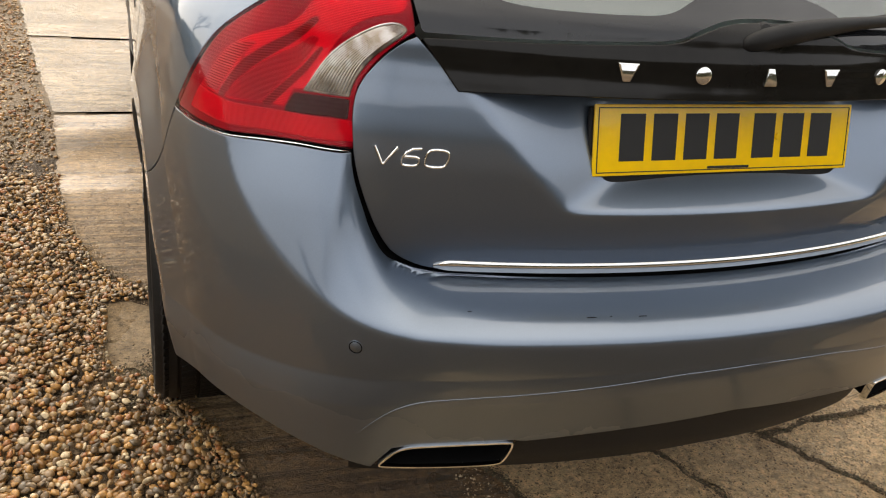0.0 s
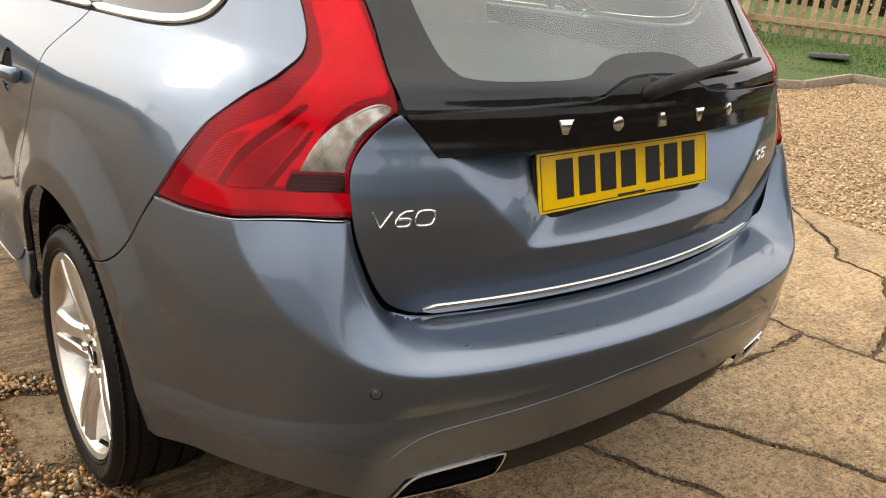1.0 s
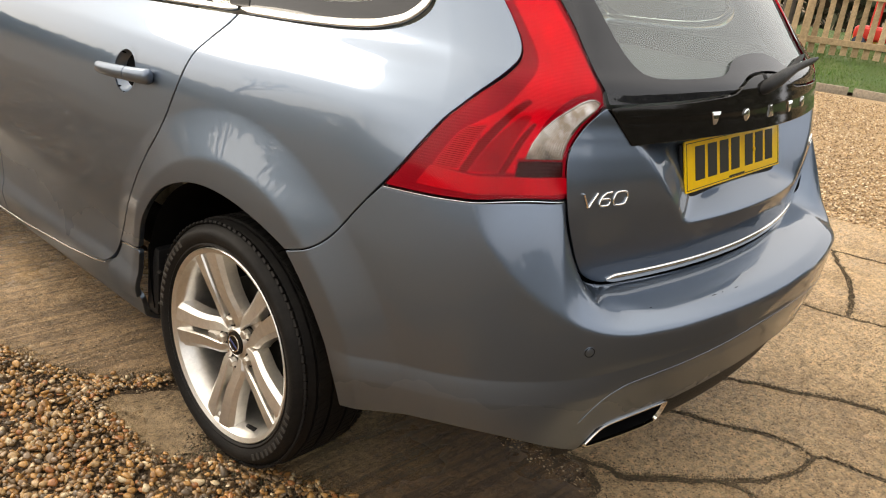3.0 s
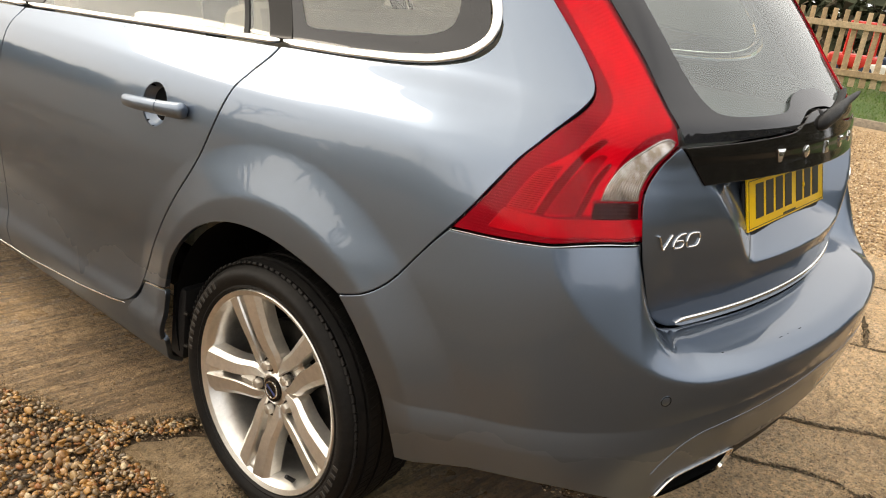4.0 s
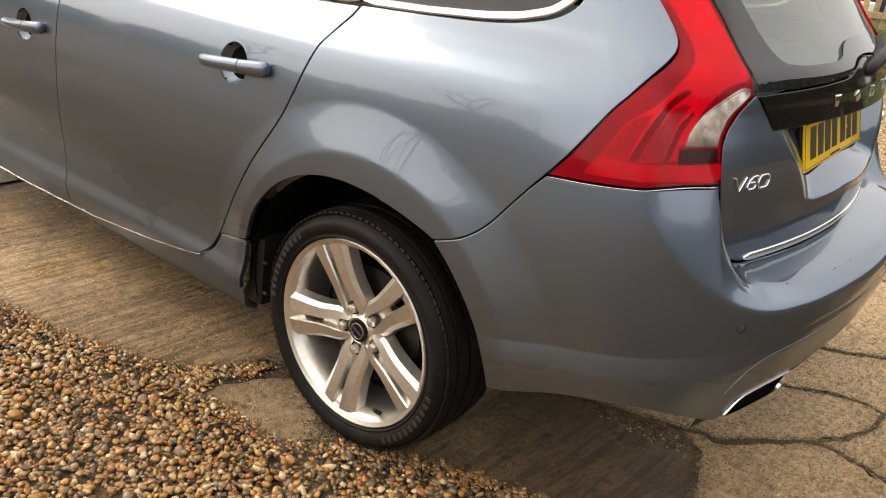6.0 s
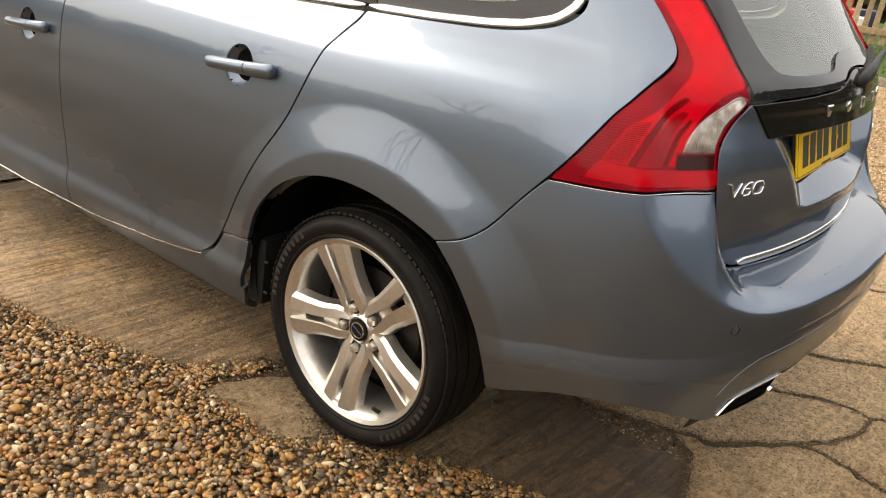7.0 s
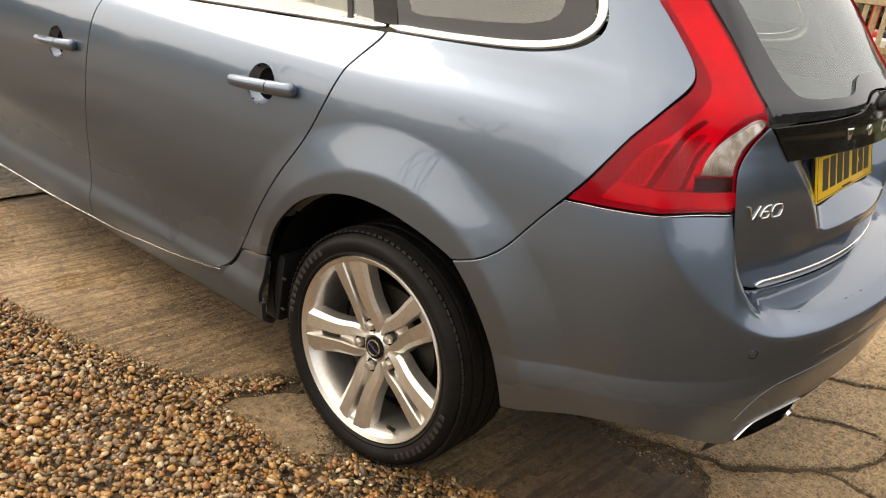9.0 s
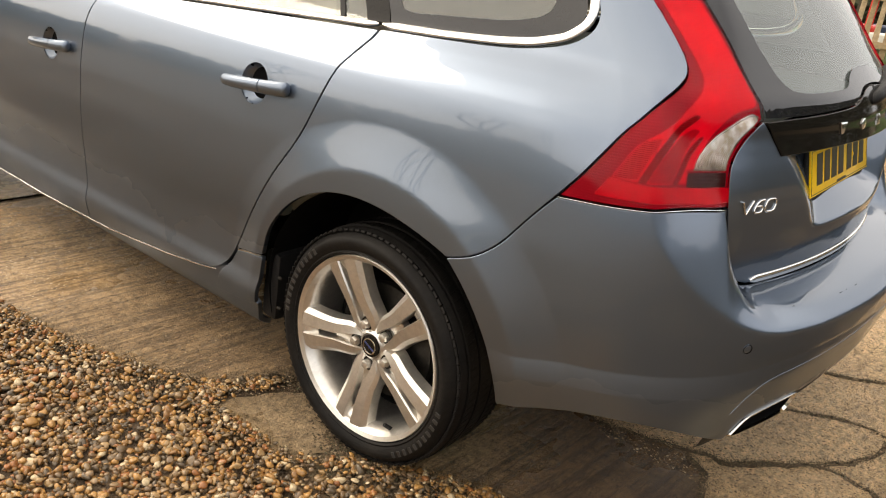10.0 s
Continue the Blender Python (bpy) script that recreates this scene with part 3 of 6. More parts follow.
def cells(poly, hs, hz):
    """Cut an outline into a grid of faces: places in (s, z), faces, and edge loops of the rim."""
    if area(poly) < 0:
        poly = poly[::-1]
    lo, hi = poly.min(0), poly.max(0)
    i0, i1, j0, j1 = int(np.floor(lo[0] / hs)), int(np.ceil(hi[0] / hs)), int(np.floor(lo[1] / hz)), int(np.ceil(hi[1] / hz))
    ni, nj = i1 - i0, j1 - j0
    touched = np.zeros((ni, nj), bool)
    nxt = np.roll(poly, -1, 0)
    for a, b in zip(poly, nxt):
        k = int(max(abs(b[0] - a[0]) / hs, abs(b[1] - a[1]) / hz) * 10) + 2
        t = np.linspace(0, 1, k)[:, None]
        p = a + (b - a) * t
        for dx, dy in ((1e-7, 1e-7), (-1e-7, -1e-7), (1e-7, -1e-7), (-1e-7, 1e-7)):
            ii = np.clip(np.floor((p[:, 0] + dx) / hs).astype(int) - i0, 0, ni - 1)
            jj = np.clip(np.floor((p[:, 1] + dy) / hz).astype(int) - j0, 0, nj - 1)
            touched[ii, jj] = True
    cx, cz = (np.arange(i0, i1) + .5) * hs, (np.arange(j0, j1) + .5) * hz
    inside = np.zeros((ni, nj), bool)
    for a, b in zip(poly, nxt):
        cross = ((a[1] > cz) != (b[1] > cz))
        if cross.any():
            xs = a[0] + (cz - a[1]) / ((b[1] - a[1]) or 1e-12) * (b[0] - a[0])
            inside ^= cross[None, :] & (cx[:, None] < xs[None, :])
    ids, pts, faces = {}, [], []

    def vid(p):
        k = (round(p[0] * 2e5), round(p[1] * 2e5))
        if k not in ids:
            ids[k] = len(pts)
            pts.append(p)
        return ids[k]

    tup = [tuple(p) for p in poly]
    for i in range(ni):
        for j in range(nj):
            a, b = ((i0 + i) * hs, (j0 + j) * hz), ((i0 + i + 1) * hs, (j0 + j + 1) * hz)
            if touched[i, j]:
                c = clip(tup, a, b)
                f = []
                for p in c:
                    v = vid(p)
                    if v not in f:
                        f.append(v)
                if len(f) > 2:
                    faces.append(f)
            elif inside[i, j]:
                faces.append([vid(a), vid((b[0], a[1])), vid(b), vid((a[0], b[1]))])
    count = {}
    for f in faces:
        for u, v in zip(f, f[1:] + f[:1]):
            count[(u, v)] = count.get((u, v), 0) + 1
    rim = [(u, v) for u, v in count if (v, u) not in count]
    return np.array(pts), faces, rim


def sheet(points, hs, hz, place, normal, lip=0.014, wear=1.0, seam=0.0):
    """Vertices, faces and normals of a panel with rounded, turned-in edges. place and normal map (s, z) to the world."""
    pts, faces, rim = cells(points, hs, hz)
    P, N = place(pts[:, 0], pts[:, 1]), normal(pts[:, 0], pts[:, 1])
    if lip:
        rim = [(u, v) for u, v in rim if not (abs(pts[u][0] - seam) < 1e-6 and abs(pts[v][0] - seam) < 1e-6)]
        nodes = sorted({u for e in rim for u in e})
        out = {u: np.zeros(3) for u in nodes}
        for u, v in rim:
            d = P[v] - P[u]
            w = np.cross(N[u], d)
            out[u] += w
            out[v] += w
        base, VP, VN = len(P), [P], [N]
        rows = {}
        for r, (o, dn, a) in enumerate(((.0012, .0006, .7), (.0018, .0020, 0.0), (.0018, lip, 0.0))):
            ps, ns = [], []
            for k, u in enumerate(nodes):
                w = out[u] / max(np.linalg.norm(out[u]), 1e-12)
                ps.append(P[u] + w * o * wear - N[u] * (dn if r == 2 else dn * wear))
                q = N[u] * a + w * (1 - a * .3)
                ns.append(q / np.linalg.norm(q))
                rows[(r, u)] = base + r * len(nodes) + k
            VP.append(np.array(ps))
            VN.append(np.array(ns))
        for u, v in rim:
            ring = [(u, v)] + [(rows[(r, u)], rows[(r, v)]) for r in range(3)]
            for (a, b), (c, d) in zip(ring, ring[1:]):
                faces.append([b, a, c, d])
        P, N = np.concatenate(VP), np.concatenate(VN)
    return P, faces, N


FLIP = np.array([-1.0, 1, 1])


def panel(name, points, mat, parent, lift=0.0, side="both", hs=0.02, hz=0.015, gap=0.0035, rounds=2, lip=0.014, flat=False, label="", hole=None):
    """A panel of the car's skin. side: left, right, pair (two objects) or both (one object over the middle)."""
    poly = shrink(outline(points, rounds), gap) if gap else outline(points, rounds)
    if hole:
        # a round opening: cut in two through its middle, with a half round in each part, and joined again
        cs, cz, r = hole
        poly = poly if area(poly) > 0 else poly[::-1]
        P, F, N = np.zeros((0, 3)), [], np.zeros((0, 3))
        for lo, hi, turn in (((-9, -9), (cs, 9), -1), ((cs, -9), (9, 9), 1)):
            half = [tuple(p) for p in clip([tuple(p) for p in poly], lo, hi)]
            k = next(k for k in range(len(half)) if abs(half[k][0] - cs) < 1e-9 and abs(half[(k + 1) % len(half)][0] - cs) < 1e-9)
            first = -90 if turn < 0 else 90
            arc = [(cs, cz + math.copysign(r, first))] + [(cs + r * math.cos(radians(first - a)), cz + r * math.sin(radians(first - a))) for a in range(9, 180, 9)] + [(cs, cz - math.copysign(r, first))]
            half = half[:k + 1] + arc + half[k + 1:]
            p, f, n = sheet(np.array(half), hs, hz, lambda s, z: skin(s, z, lift, flat), lambda s, z: skin_normal(s, z, flat), lip, seam=cs)
            F += [[i + len(P) for i in q] for q in f]
            P, N = np.concatenate([P, p]), np.concatenate([N, n])
    else:
        P, F, N = sheet(poly, hs, hz, lambda s, z: skin(s, z, lift, flat), lambda s, z: skin_normal(s, z, flat), lip)
    made = []
    left = [f[::-1] for f in F]
    if side in ("left", "pair"):
        made.append(put(name, mesh_of(name, P, left, mat, N), parent, label))
    if side in ("right", "pair"):
        made.append(put(name, mesh_of(name, P * FLIP, F, mat, N * FLIP), parent, label))
    if side == "both":
        mid = {i: i for i in range(len(P)) if abs(P[i][0]) < 1e-5}
        idx, extra = {}, []
        for i in range(len(P)):
            if i in mid:
                idx[i] = i
            else:
                idx[i] = len(P) + len(extra)
                extra.append(i)
        Q, M = np.concatenate([P, P[extra] * FLIP]), np.concatenate([N, N[extra] * FLIP])
        for i in mid:
            M[i][0] = 0
        made.append(put(name, mesh_of(name, Q, left + [[idx[i] for i in f] for f in F], mat, M), parent, label))
    return made if len(made) > 1 else made[0]


def bead(name, line, width, height, mat, parent, lift=0.0, mirror=False, closed=False, label="", flat=False, over_middle=False):
    """A raised strip along a line of (s, z) on the skin; line may cross the middle with negative s."""
    pts = []
    for a, b in zip(line, line[1:]):
        k = max(2, int(math.hypot(b[0] - a[0], b[1] - a[1]) / 0.012))
        pts += [(a[0] + (b[0] - a[0]) * t / k, a[1] + (b[1] - a[1]) * t / k) for t in range(k)]
    pts.append(line[-1])
    a = np.array(pts)
    for _ in range(3):
        a[1:-1] = (a[:-2] + 2 * a[1:-1] + a[2:]) / 4
    sgn = np.where(a[:, 0] < 0, -1.0, 1.0)[:, None]
    P = skin(np.abs(a[:, 0]), a[:, 1], lift, flat)
    N = skin_normal(np.abs(a[:, 0]), a[:, 1], flat)
    P, N = P * np.concatenate([sgn, 0 * sgn + 1, 0 * sgn + 1], 1), N * np.concatenate([sgn, 0 * sgn + 1, 0 * sgn + 1], 1)
    if mirror:
        P, N = P * FLIP, N * FLIP
    T = np.gradient(P, axis=0)
    T /= np.linalg.norm(T, axis=1, keepdims=True)
    B = np.cross(N, T)
    prof = [(-1, -.6), (-1, .3), (-.75, .85), (0, 1.0), (.75, .85), (1, .3), (1, -.6)]
    n = len(P)
    taper = np.ones(n)
    if not closed:
        for k, v in enumerate((0.25, 0.6, 0.85)):
            taper[k] = taper[-1 - k] = v
    V = np.concatenate([P + B * (u * width / 2 * taper)[:, None] + N * (h * height) for u, h in prof])
    faces = []
    for r in range(len(prof) - 1):
        for k in range(n - 1):
            faces.append((r * n + k, r * n + k + 1, (r + 1) * n + k + 1, (r + 1) * n + k))
    faces.append([r * n for r in range(len(prof))])
    faces.append([r * n + n - 1 for r in range(len(prof))][::-1])
    bm = bmesh.new()
    vs = [bm.verts.new(v) for v in V]
    for f in faces:
        bm.faces.new([vs[i] for i in f])
    bmesh.ops.recalc_face_normals(bm, faces=bm.faces)
    return part(name, bm, mat, parent, label, angle=50)


def thing(name, label, category, group="", place=(0, 0, 0)):
    ob = new(name)
    ob.empty_display_size = 0.1
    ob.location = place
    return tagged(ob, label, category, group)

# ---- the car ----
car = thing("car", "blue-grey metallic estate car parked on worn concrete slabs", "car")

LAMP_IN = [(.704, .834), (.714, .880), (.714, .912), (.700, .937), (.665, .965), (.632, .983), (.597, 1.000)]
LAMP_UP = [(.600, 1.04), (.597, 1.09), (.592, 1.13), (.597, 1.18), (.601, 1.226), (.606, 1.30), (.612, 1.372)]
LAMP_OUT = [(.800, 1.372), (.797, 1.28), (.790, 1.214), (.778, 1.15), (.780, 1.108), (.790, 1.086), (.815, 1.066), (.868, 1.046), (.946, 1.019), (1.002, .980), (1.034, .930), (1.064, .878), (1.096, .836)]
A_POINT, B_POINT = (1.104, .826), (.908, .836)
GATE = [(.694, .800), (.672, .757), (.648, .717), (.616, .682), (.578, .660), (.530, .650)]
SEAM = [(1.130, .794), (1.164, .750), (1.206, .692), (1.255, .655), (1.318, .634)]
ARCH = [(1.342, .644), (1.42, .668), (1.522, .688), (1.628, .688), (1.72, .664), (1.796, .622), (1.86, .558), (1.900, .498), (1.922, .430)]
BELT = [(1.646, 1.051), (1.462, 1.057), (1.310, 1.064), (1.222, 1.074), (1.136, 1.092), (1.078, 1.119), (1.049, 1.146), (1.027, 1.190)]
DOOR_EDGE = [(1.652, 1.049), (1.716, .986), (1.744, .904), (1.808, .770), (1.880, .678), (1.966, .546), (2.058, .396), (2.092, .348)]
SPLIT = [(2.800, .975), (2.832, .884), (2.845, .782), (2.860, .636), (2.876, .460), (2.878, .352), (2.878, .230)]
sharp = lambda p: (p[0], p[1], 1)

# dark inner shell that shows in the seams
panel("inner_shell", [(0, .42, 1), (.60, .42, 1), (1.12, .42, 1), (1.18, .5), (1.28, .66), (1.5, .73), (1.75, .71), (1.93, .55), (2.0, .25, 1), (3.85, .25, 1), (3.93, .5), (4.06, .66), (4.30, .73), (4.55, .70), (4.70, .55), (4.76, .32, 1), (S_END, .32, 1), (S_END, .96, 1), (3.9, .955, 1), (1.0, 1.05, 1), (.85, 1.36, 1), (.570, 1.36, 1), (.565, 1.03, 1), (.605, 1.000, 1), (.5, .93, 1), (0, .93, 1)],
      SHELL, car, lift=-0.024, hs=0.02, hz=0.004, lip=0, gap=0)

# tailgate with its plate recess
tailgate = panel("tailgate", [(0, .650, 1), *GATE[::-1], sharp(LAMP_IN[0]), *LAMP_IN[1:-1], sharp((.596, .998)), sharp((.530, .938)), (0, .938, 1)], PAINT, car, hs=0.006, hz=0.005, gap=.0024, label="painted tailgate with a recess for the number plate")
panel("handle_band", [(0, .9345, 1), (.300, .9335), (.530, .928, 1), (.594, .999, 1), (.50, 1.003), (.40, 1.005), (.26, 1.011), (.178, 1.016), (.146, 1.030), (.080, 1.049), (0, 1.051, 1)],
      BLACK_GLOSS, tailgate, lift=0.004, hs=0.010, hz=0.006, flat=True, lip=0.016, label="glossy black band below the rear window")
bead("chrome_strip", [(s, .6605 + .002 * math.cos(s * 3)) for s in np.linspace(-.540, .540, 60)], 0.019, 0.005, CHROME, tailgate, flat=True, label="bright chrome strip")
panel("rear_spoiler", [(0, 1.372, 1), (.80, 1.372, 1), (.81, 1.42, 1), (0, 1.42, 1)], PAINT, car, lift=.006, flat=True)

# rear window: dark border and clear middle
GLASS_IN = [(.518, 1.355), (.516, 1.232), (.511, 1.172), (.503, 1.110), (.488, 1.064), (.450, 1.045), (.236, 1.046), (.178, 1.052), (.130, 1.075), (.060, 1.086)]
rear_window = panel("rear_window", [(0, 1.086, 1), *GLASS_IN[::-1], (.40, 1.372, 1), (0, 1.372, 1)], REAR_WINDOW, car, lift=-0.008, flat=True, gap=-.012, lip=0, hs=.012, hz=.008, label="tinted rear window")
rear_window.visible_shadow = False
band_line = outline([(0, 1.0525, 1), (.080, 1.0505), (.148, 1.0315), (.180, 1.0175), (.26, 1.0125), (.40, 1.0065), (.50, 1.0045), (.588, 1.0035, 1), *[(s - .0015, z) for s, z in LAMP_UP], (.612, 1.374, 1)], 2)
glass_line = outline([(0, 1.086, 1), *GLASS_IN[::-1], (.518, 1.374, 1)], 3)


def border_strip(outer, inner, n=160, m=7):
    """The dark border as a strip between two lines, over both halves."""
    def even(line):
        d = np.r_[0, np.cumsum(np.hypot(*np.diff(line, axis=0).T))]
        return np.stack([np.interp(np.linspace(0, d[-1], n), d, line[:, k]) for k in (0, 1)], -1)
    a, b = even(outer), even(inner)
    rows = [a + (b - a) * k / m for k in range(m + 1)]
    P = np.concatenate([skin(r[:, 0], r[:, 1], 0, True) for r in rows])
    N = np.concatenate([skin_normal(r[:, 0], r[:, 1], True) for r in rows])
    N[np.arange(m + 1) * n, 0] = 0
    F = [(k * n + i, (k + 1) * n + i, (k + 1) * n + i + 1, k * n + i + 1) for k in range(m) for i in range(n - 1)]
    half = len(P)
    P, N = np.concatenate([P, P * FLIP]), np.concatenate([N, N * FLIP])
    F += [tuple(i + half for i in f[::-1]) for f in F]
    return put("window_border", mesh_of("window_border", P, F, FRIT, N), rear_window, "dark border of the glass")


border_strip(band_line, glass_line)

# bumper and its lower pieces
bumper = panel("rear_bumper", [(0, .6462, 1), (.500, .6462), (.545, .6488), (.580, .6555), (.620, .6760), (.652, .7115), (.676, .7535), (.698, .798), sharp((.707, .831)), (.80, .836), sharp((.906, .833)), sharp((1.104, .823)), *SEAM[:-1], sharp(SEAM[-1]), (1.268, .586), (1.222, .522), (1.186, .454), (1.166, .39), (1.158, .335, 1),
      (1.022, .378), (.95, .390), (.86, .390), (.764, .377), (.66, .345), (.616, .330, 1), (.606, .348), (.584, .382, 1), (.545, .392), (.396, .406, 1), (.372, .404, 1), (.246, .418), (0, .437, 1)], PAINT, car, hs=0.008, hz=0.003, gap=.0026, label="painted rear bumper with scuffed ledge")
panel("lower_valance", [(0, .445, 1), (.374, .414, 1), (.392, .318, 1), (.60, .312, 1), (.66, .335, 1), (.66, .30, 1), (.5, .29), (0, .32, 1)], BLACK_PLASTIC, bumper, lift=-0.02, lip=0, gap=0, label="black plastic lower valance")
for mir in (False, True):
    bead("bumper_crease", [(.640, .412), (.622, .434), (.586, .470), (.560, .484), (.536, .492), (.462, .506), (.334, .520), (.154, .542), (.002, .548)], 0.0032, 0.0008, PAINT, bumper, mirror=mir)
    for s0, z0 in ((.652, .572),):
        c, n = skin(s0, z0, .0), skin_normal(s0, z0)
        if mir:
            c, n = c * FLIP, n * FLIP
        turn = Matrix.Translation(c) @ Vector(n).to_track_quat("Z", "Y").to_matrix().to_4x4()
        part("parking_sensor", lathe([(0, .0005), (.0078, .0005), (.0086, .0), (.0088, -.003), (.0106, -.003), (.0109, .0004), (.0118, .0), (.012, -.004)], 24, turn), PAINT, bumper)
        part("sensor_ring", lathe([(.0088, -.001), (.0090, .0006), (.0101, .0006), (.0103, -.001)], 24, turn), SHELL, bumper)

# small chips in the paint of the ledge
for n, (s0, z0, w) in enumerate(((.487, .6285, .007), (.300, .6280, .016), (.268, .6283, .004), (.215, .6283, .014))):
    bead("paint_chip", [(s0 + w * .5, z0), (s0, z0 + .0002), (s0 - w * .5, z0 + .0001)], .0017, .0006, SHELL, bumper)

# exhaust trims
def exhaust(mir):
    ring = outline([(.608, .341), (.599, .357), (.578, .384), (.545, .395), (.398, .408), (.387, .401), (.397, .357), (.409, .345), (.5, .338), (.596, .335)], 2)
    inner = shrink(ring, .0075)
    f = FLIP if mir else np.ones(3)
    deep = np.array([0, 0.10, 0.004])
    loops = []

    def stand(poly, lift):
        p = skin(poly[:, 0], .395 + (poly[:, 1] - .395) * .85, lift - .004)
        p[:, 2] = poly[:, 1]
        return p
    for poly, lift in ((ring, -.005), (ring, .002), (shrink(ring, .0018), .007), (shrink(ring, .0050), .0068), (shrink(ring, .0070), .0)):
        loops.append(stand(poly, lift) * f)
    loops.append((stand(inner, 0) + deep) * f)
    n = len(ring)

    def tube(a, b, cap=False):
        bm = bmesh.new()
        rows = [[bm.verts.new(v) for v in lp] for lp in loops[a:b]]
        for p, q in zip(rows, rows[1:]):
            for i in range(n):
                bm.faces.new((p[i], p[(i + 1) % n], q[(i + 1) % n], q[i]))
        if cap:
            bm.faces.new(rows[-1])
        bmesh.ops.recalc_face_normals(bm, faces=bm.faces)
        return bm
    trim = part("exhaust_trim", tube(0, 5), CHROME, bumper, "bright chrome exhaust surround")
    part("exhaust_mouth", tube(4, 6, True), SHELL, trim, "dark mouth of the exhaust")


exhaust(False), exhaust(True)

# quarter panels, doors, wings, sills
panel("quarter_panel", [sharp(A_POINT), *SEAM[:-1], sharp(SEAM[-1]), *ARCH[:-1], sharp(ARCH[-1]), (1.99, .416), sharp((2.056, .400)), *DOOR_EDGE[-3:0:-1], sharp(DOOR_EDGE[0]), *BELT, (1.024, 1.25), (1.036, 1.36, 1), (1.03, 1.42, 1), (.81, 1.42, 1), *LAMP_OUT[:-1], sharp(LAMP_OUT[-1])],
      PAINT, car, side="pair", hs=0.010, hz=0.007, label="painted rear quarter panel")
panel("sill_end", [(1.922, .424, 1), (1.99, .411), (2.054, .395, 1), (2.088, .344), (2.13, .305), (2.15, .24, 1), (2.0, .25), (1.955, .27, 1), (1.936, .35)], PAINT, car, side="pair", lift=-.002)
rear_doors = panel("rear_door", [sharp(DOOR_EDGE[0]), *DOOR_EDGE[1:], (2.134, .314), (2.192, .300), (2.278, .288), (2.40, .272), (2.75, .236), sharp((2.876, .230)), *SPLIT[::-1][1:], sharp((2.79, .999)), (2.418, 1.016), (2.028, 1.034)], PAINT, car, side="pair", hs=.012, hz=.010, hole=(1.989, .870, .0565), label="painted rear door")
front_doors = panel("front_door", [sharp(SPLIT[0]), *SPLIT[1:-1], sharp(SPLIT[-1]), (3.2, .220), (3.55, .222), (3.74, .24), (3.80, .30), (3.82, .5), (3.83, .7), (3.82, .88), sharp((3.80, .958)), (3.3, .978), (2.80, .999, 1)], PAINT, car, side="pair", hs=.014, hz=.012, hole=(3.044, .794, .0565), label="painted front door")
panel("sill", [(1.965, .262, 1), (2.04, .315), (2.10, .330), (2.2, .315), (2.40, .282), (2.75, .235), (3.2, .214), (3.7, .216), (3.9, .23, 1), (3.88, .16, 1), (1.99, .17, 1)], PAINT, car, side="pair", lift=-.012, gap=0)
panel("front_wing", [(3.81, .24, 1), (3.90, .24, 1), (3.93, .45), (3.98, .58), (4.06, .66), (4.18, .72), (4.31, .735), (4.44, .72), (4.56, .66), (4.65, .55), (4.70, .42), (4.72, .30, 1), (S_END, .30, 1), (S_END, .95, 1), (4.2, .952), (3.81, .957, 1), (3.83, .88), (3.84, .7), (3.83, .5)], PAINT, car, hs=.03, hz=.02, label="painted front wings, nose and bonnet")
panel("front_grille", [(S_END, .42, 1), (S_END - .38, .42), (S_END - .42, .52), (S_END - .34, .66), (S_END, .665, 1)], BLACK_GLOSS, car, side="pair", lift=.004, hs=.03, hz=.02)
panel("headlamp", [(4.86, .60), (5.16, .58), (5.24, .63), (5.18, .70), (4.84, .72), (4.66, .735), (4.64, .71)], CLEAR, car, side="pair", lift=.005, hs=.03, hz=.02)
windscreen = panel("windscreen", [(4.06, .985, 1), (S_END, .985, 1), (S_END, 1.375, 1), (4.12, 1.375, 1)], WINDOW, car, gap=.004, hs=.05, hz=.03, label="windscreen")
windscreen.visible_shadow = False
panel("scuttle", [(3.80, .950, 1), (S_END, .950, 1), (S_END, .988, 1), (3.80, .988, 1)], BLACK_PLASTIC, car, lift=-.008, gap=0, lip=0, hs=.05, hz=.01)
panel("windscreen_pillar", [(3.62, .972, 1), (4.07, .972, 1), (4.13, 1.39, 1), (3.94, 1.39, 1)], PAINT, car, side="pair", hs=.04)
panel("roof_rail", [(.81, 1.372, 1), (4.3, 1.372, 1), (4.3, 1.425, 1), (.81, 1.425, 1)], PAINT, car, side="pair", lift=.003, hs=.05)
panel("roof_header", [(4.12, 1.372, 1), (S_END, 1.372, 1), (S_END, 1.425, 1), (4.12, 1.425, 1)], PAINT, car, lift=.003, hs=.05)


def roof():
    ss = np.concatenate([np.linspace(0, .9, 30), np.linspace(.95, 4.2, 60), np.linspace(4.25, S_END, 24)])
    ring = skin(ss, 0 * ss + 1.42)
    bm = bmesh.new()
    rows = []
    for k in range(9):
        t = k / 8
        row = []
        for p in ring:
            x = p[0] * (1 - t)
            row.append((x, p[1], 1.42 + 0.055 * (1 - (1 - t) ** 2.4) * min(1, (p[1] - ring[0][1] + .02) / .25, (ring[-1][1] - p[1] + .02) / .4)))
        rows.append(row)
    full = [[bm.verts.new(v) for v in r] for r in rows] + [[bm.verts.new((-v[0], v[1], v[2])) for v in r] for r in rows[::-1]]
    for p, q in zip(full, full[1:]):
        for i in range(len(ring) - 1):
            bm.faces.new((p[i], p[i + 1], q[i + 1], q[i]))
    bmesh.ops.remove_doubles(bm, verts=bm.verts, dist=1e-5)
    bmesh.ops.recalc_face_normals(bm, faces=bm.faces)
    return part("roof", bm, PAINT, car, angle=80)


roof()

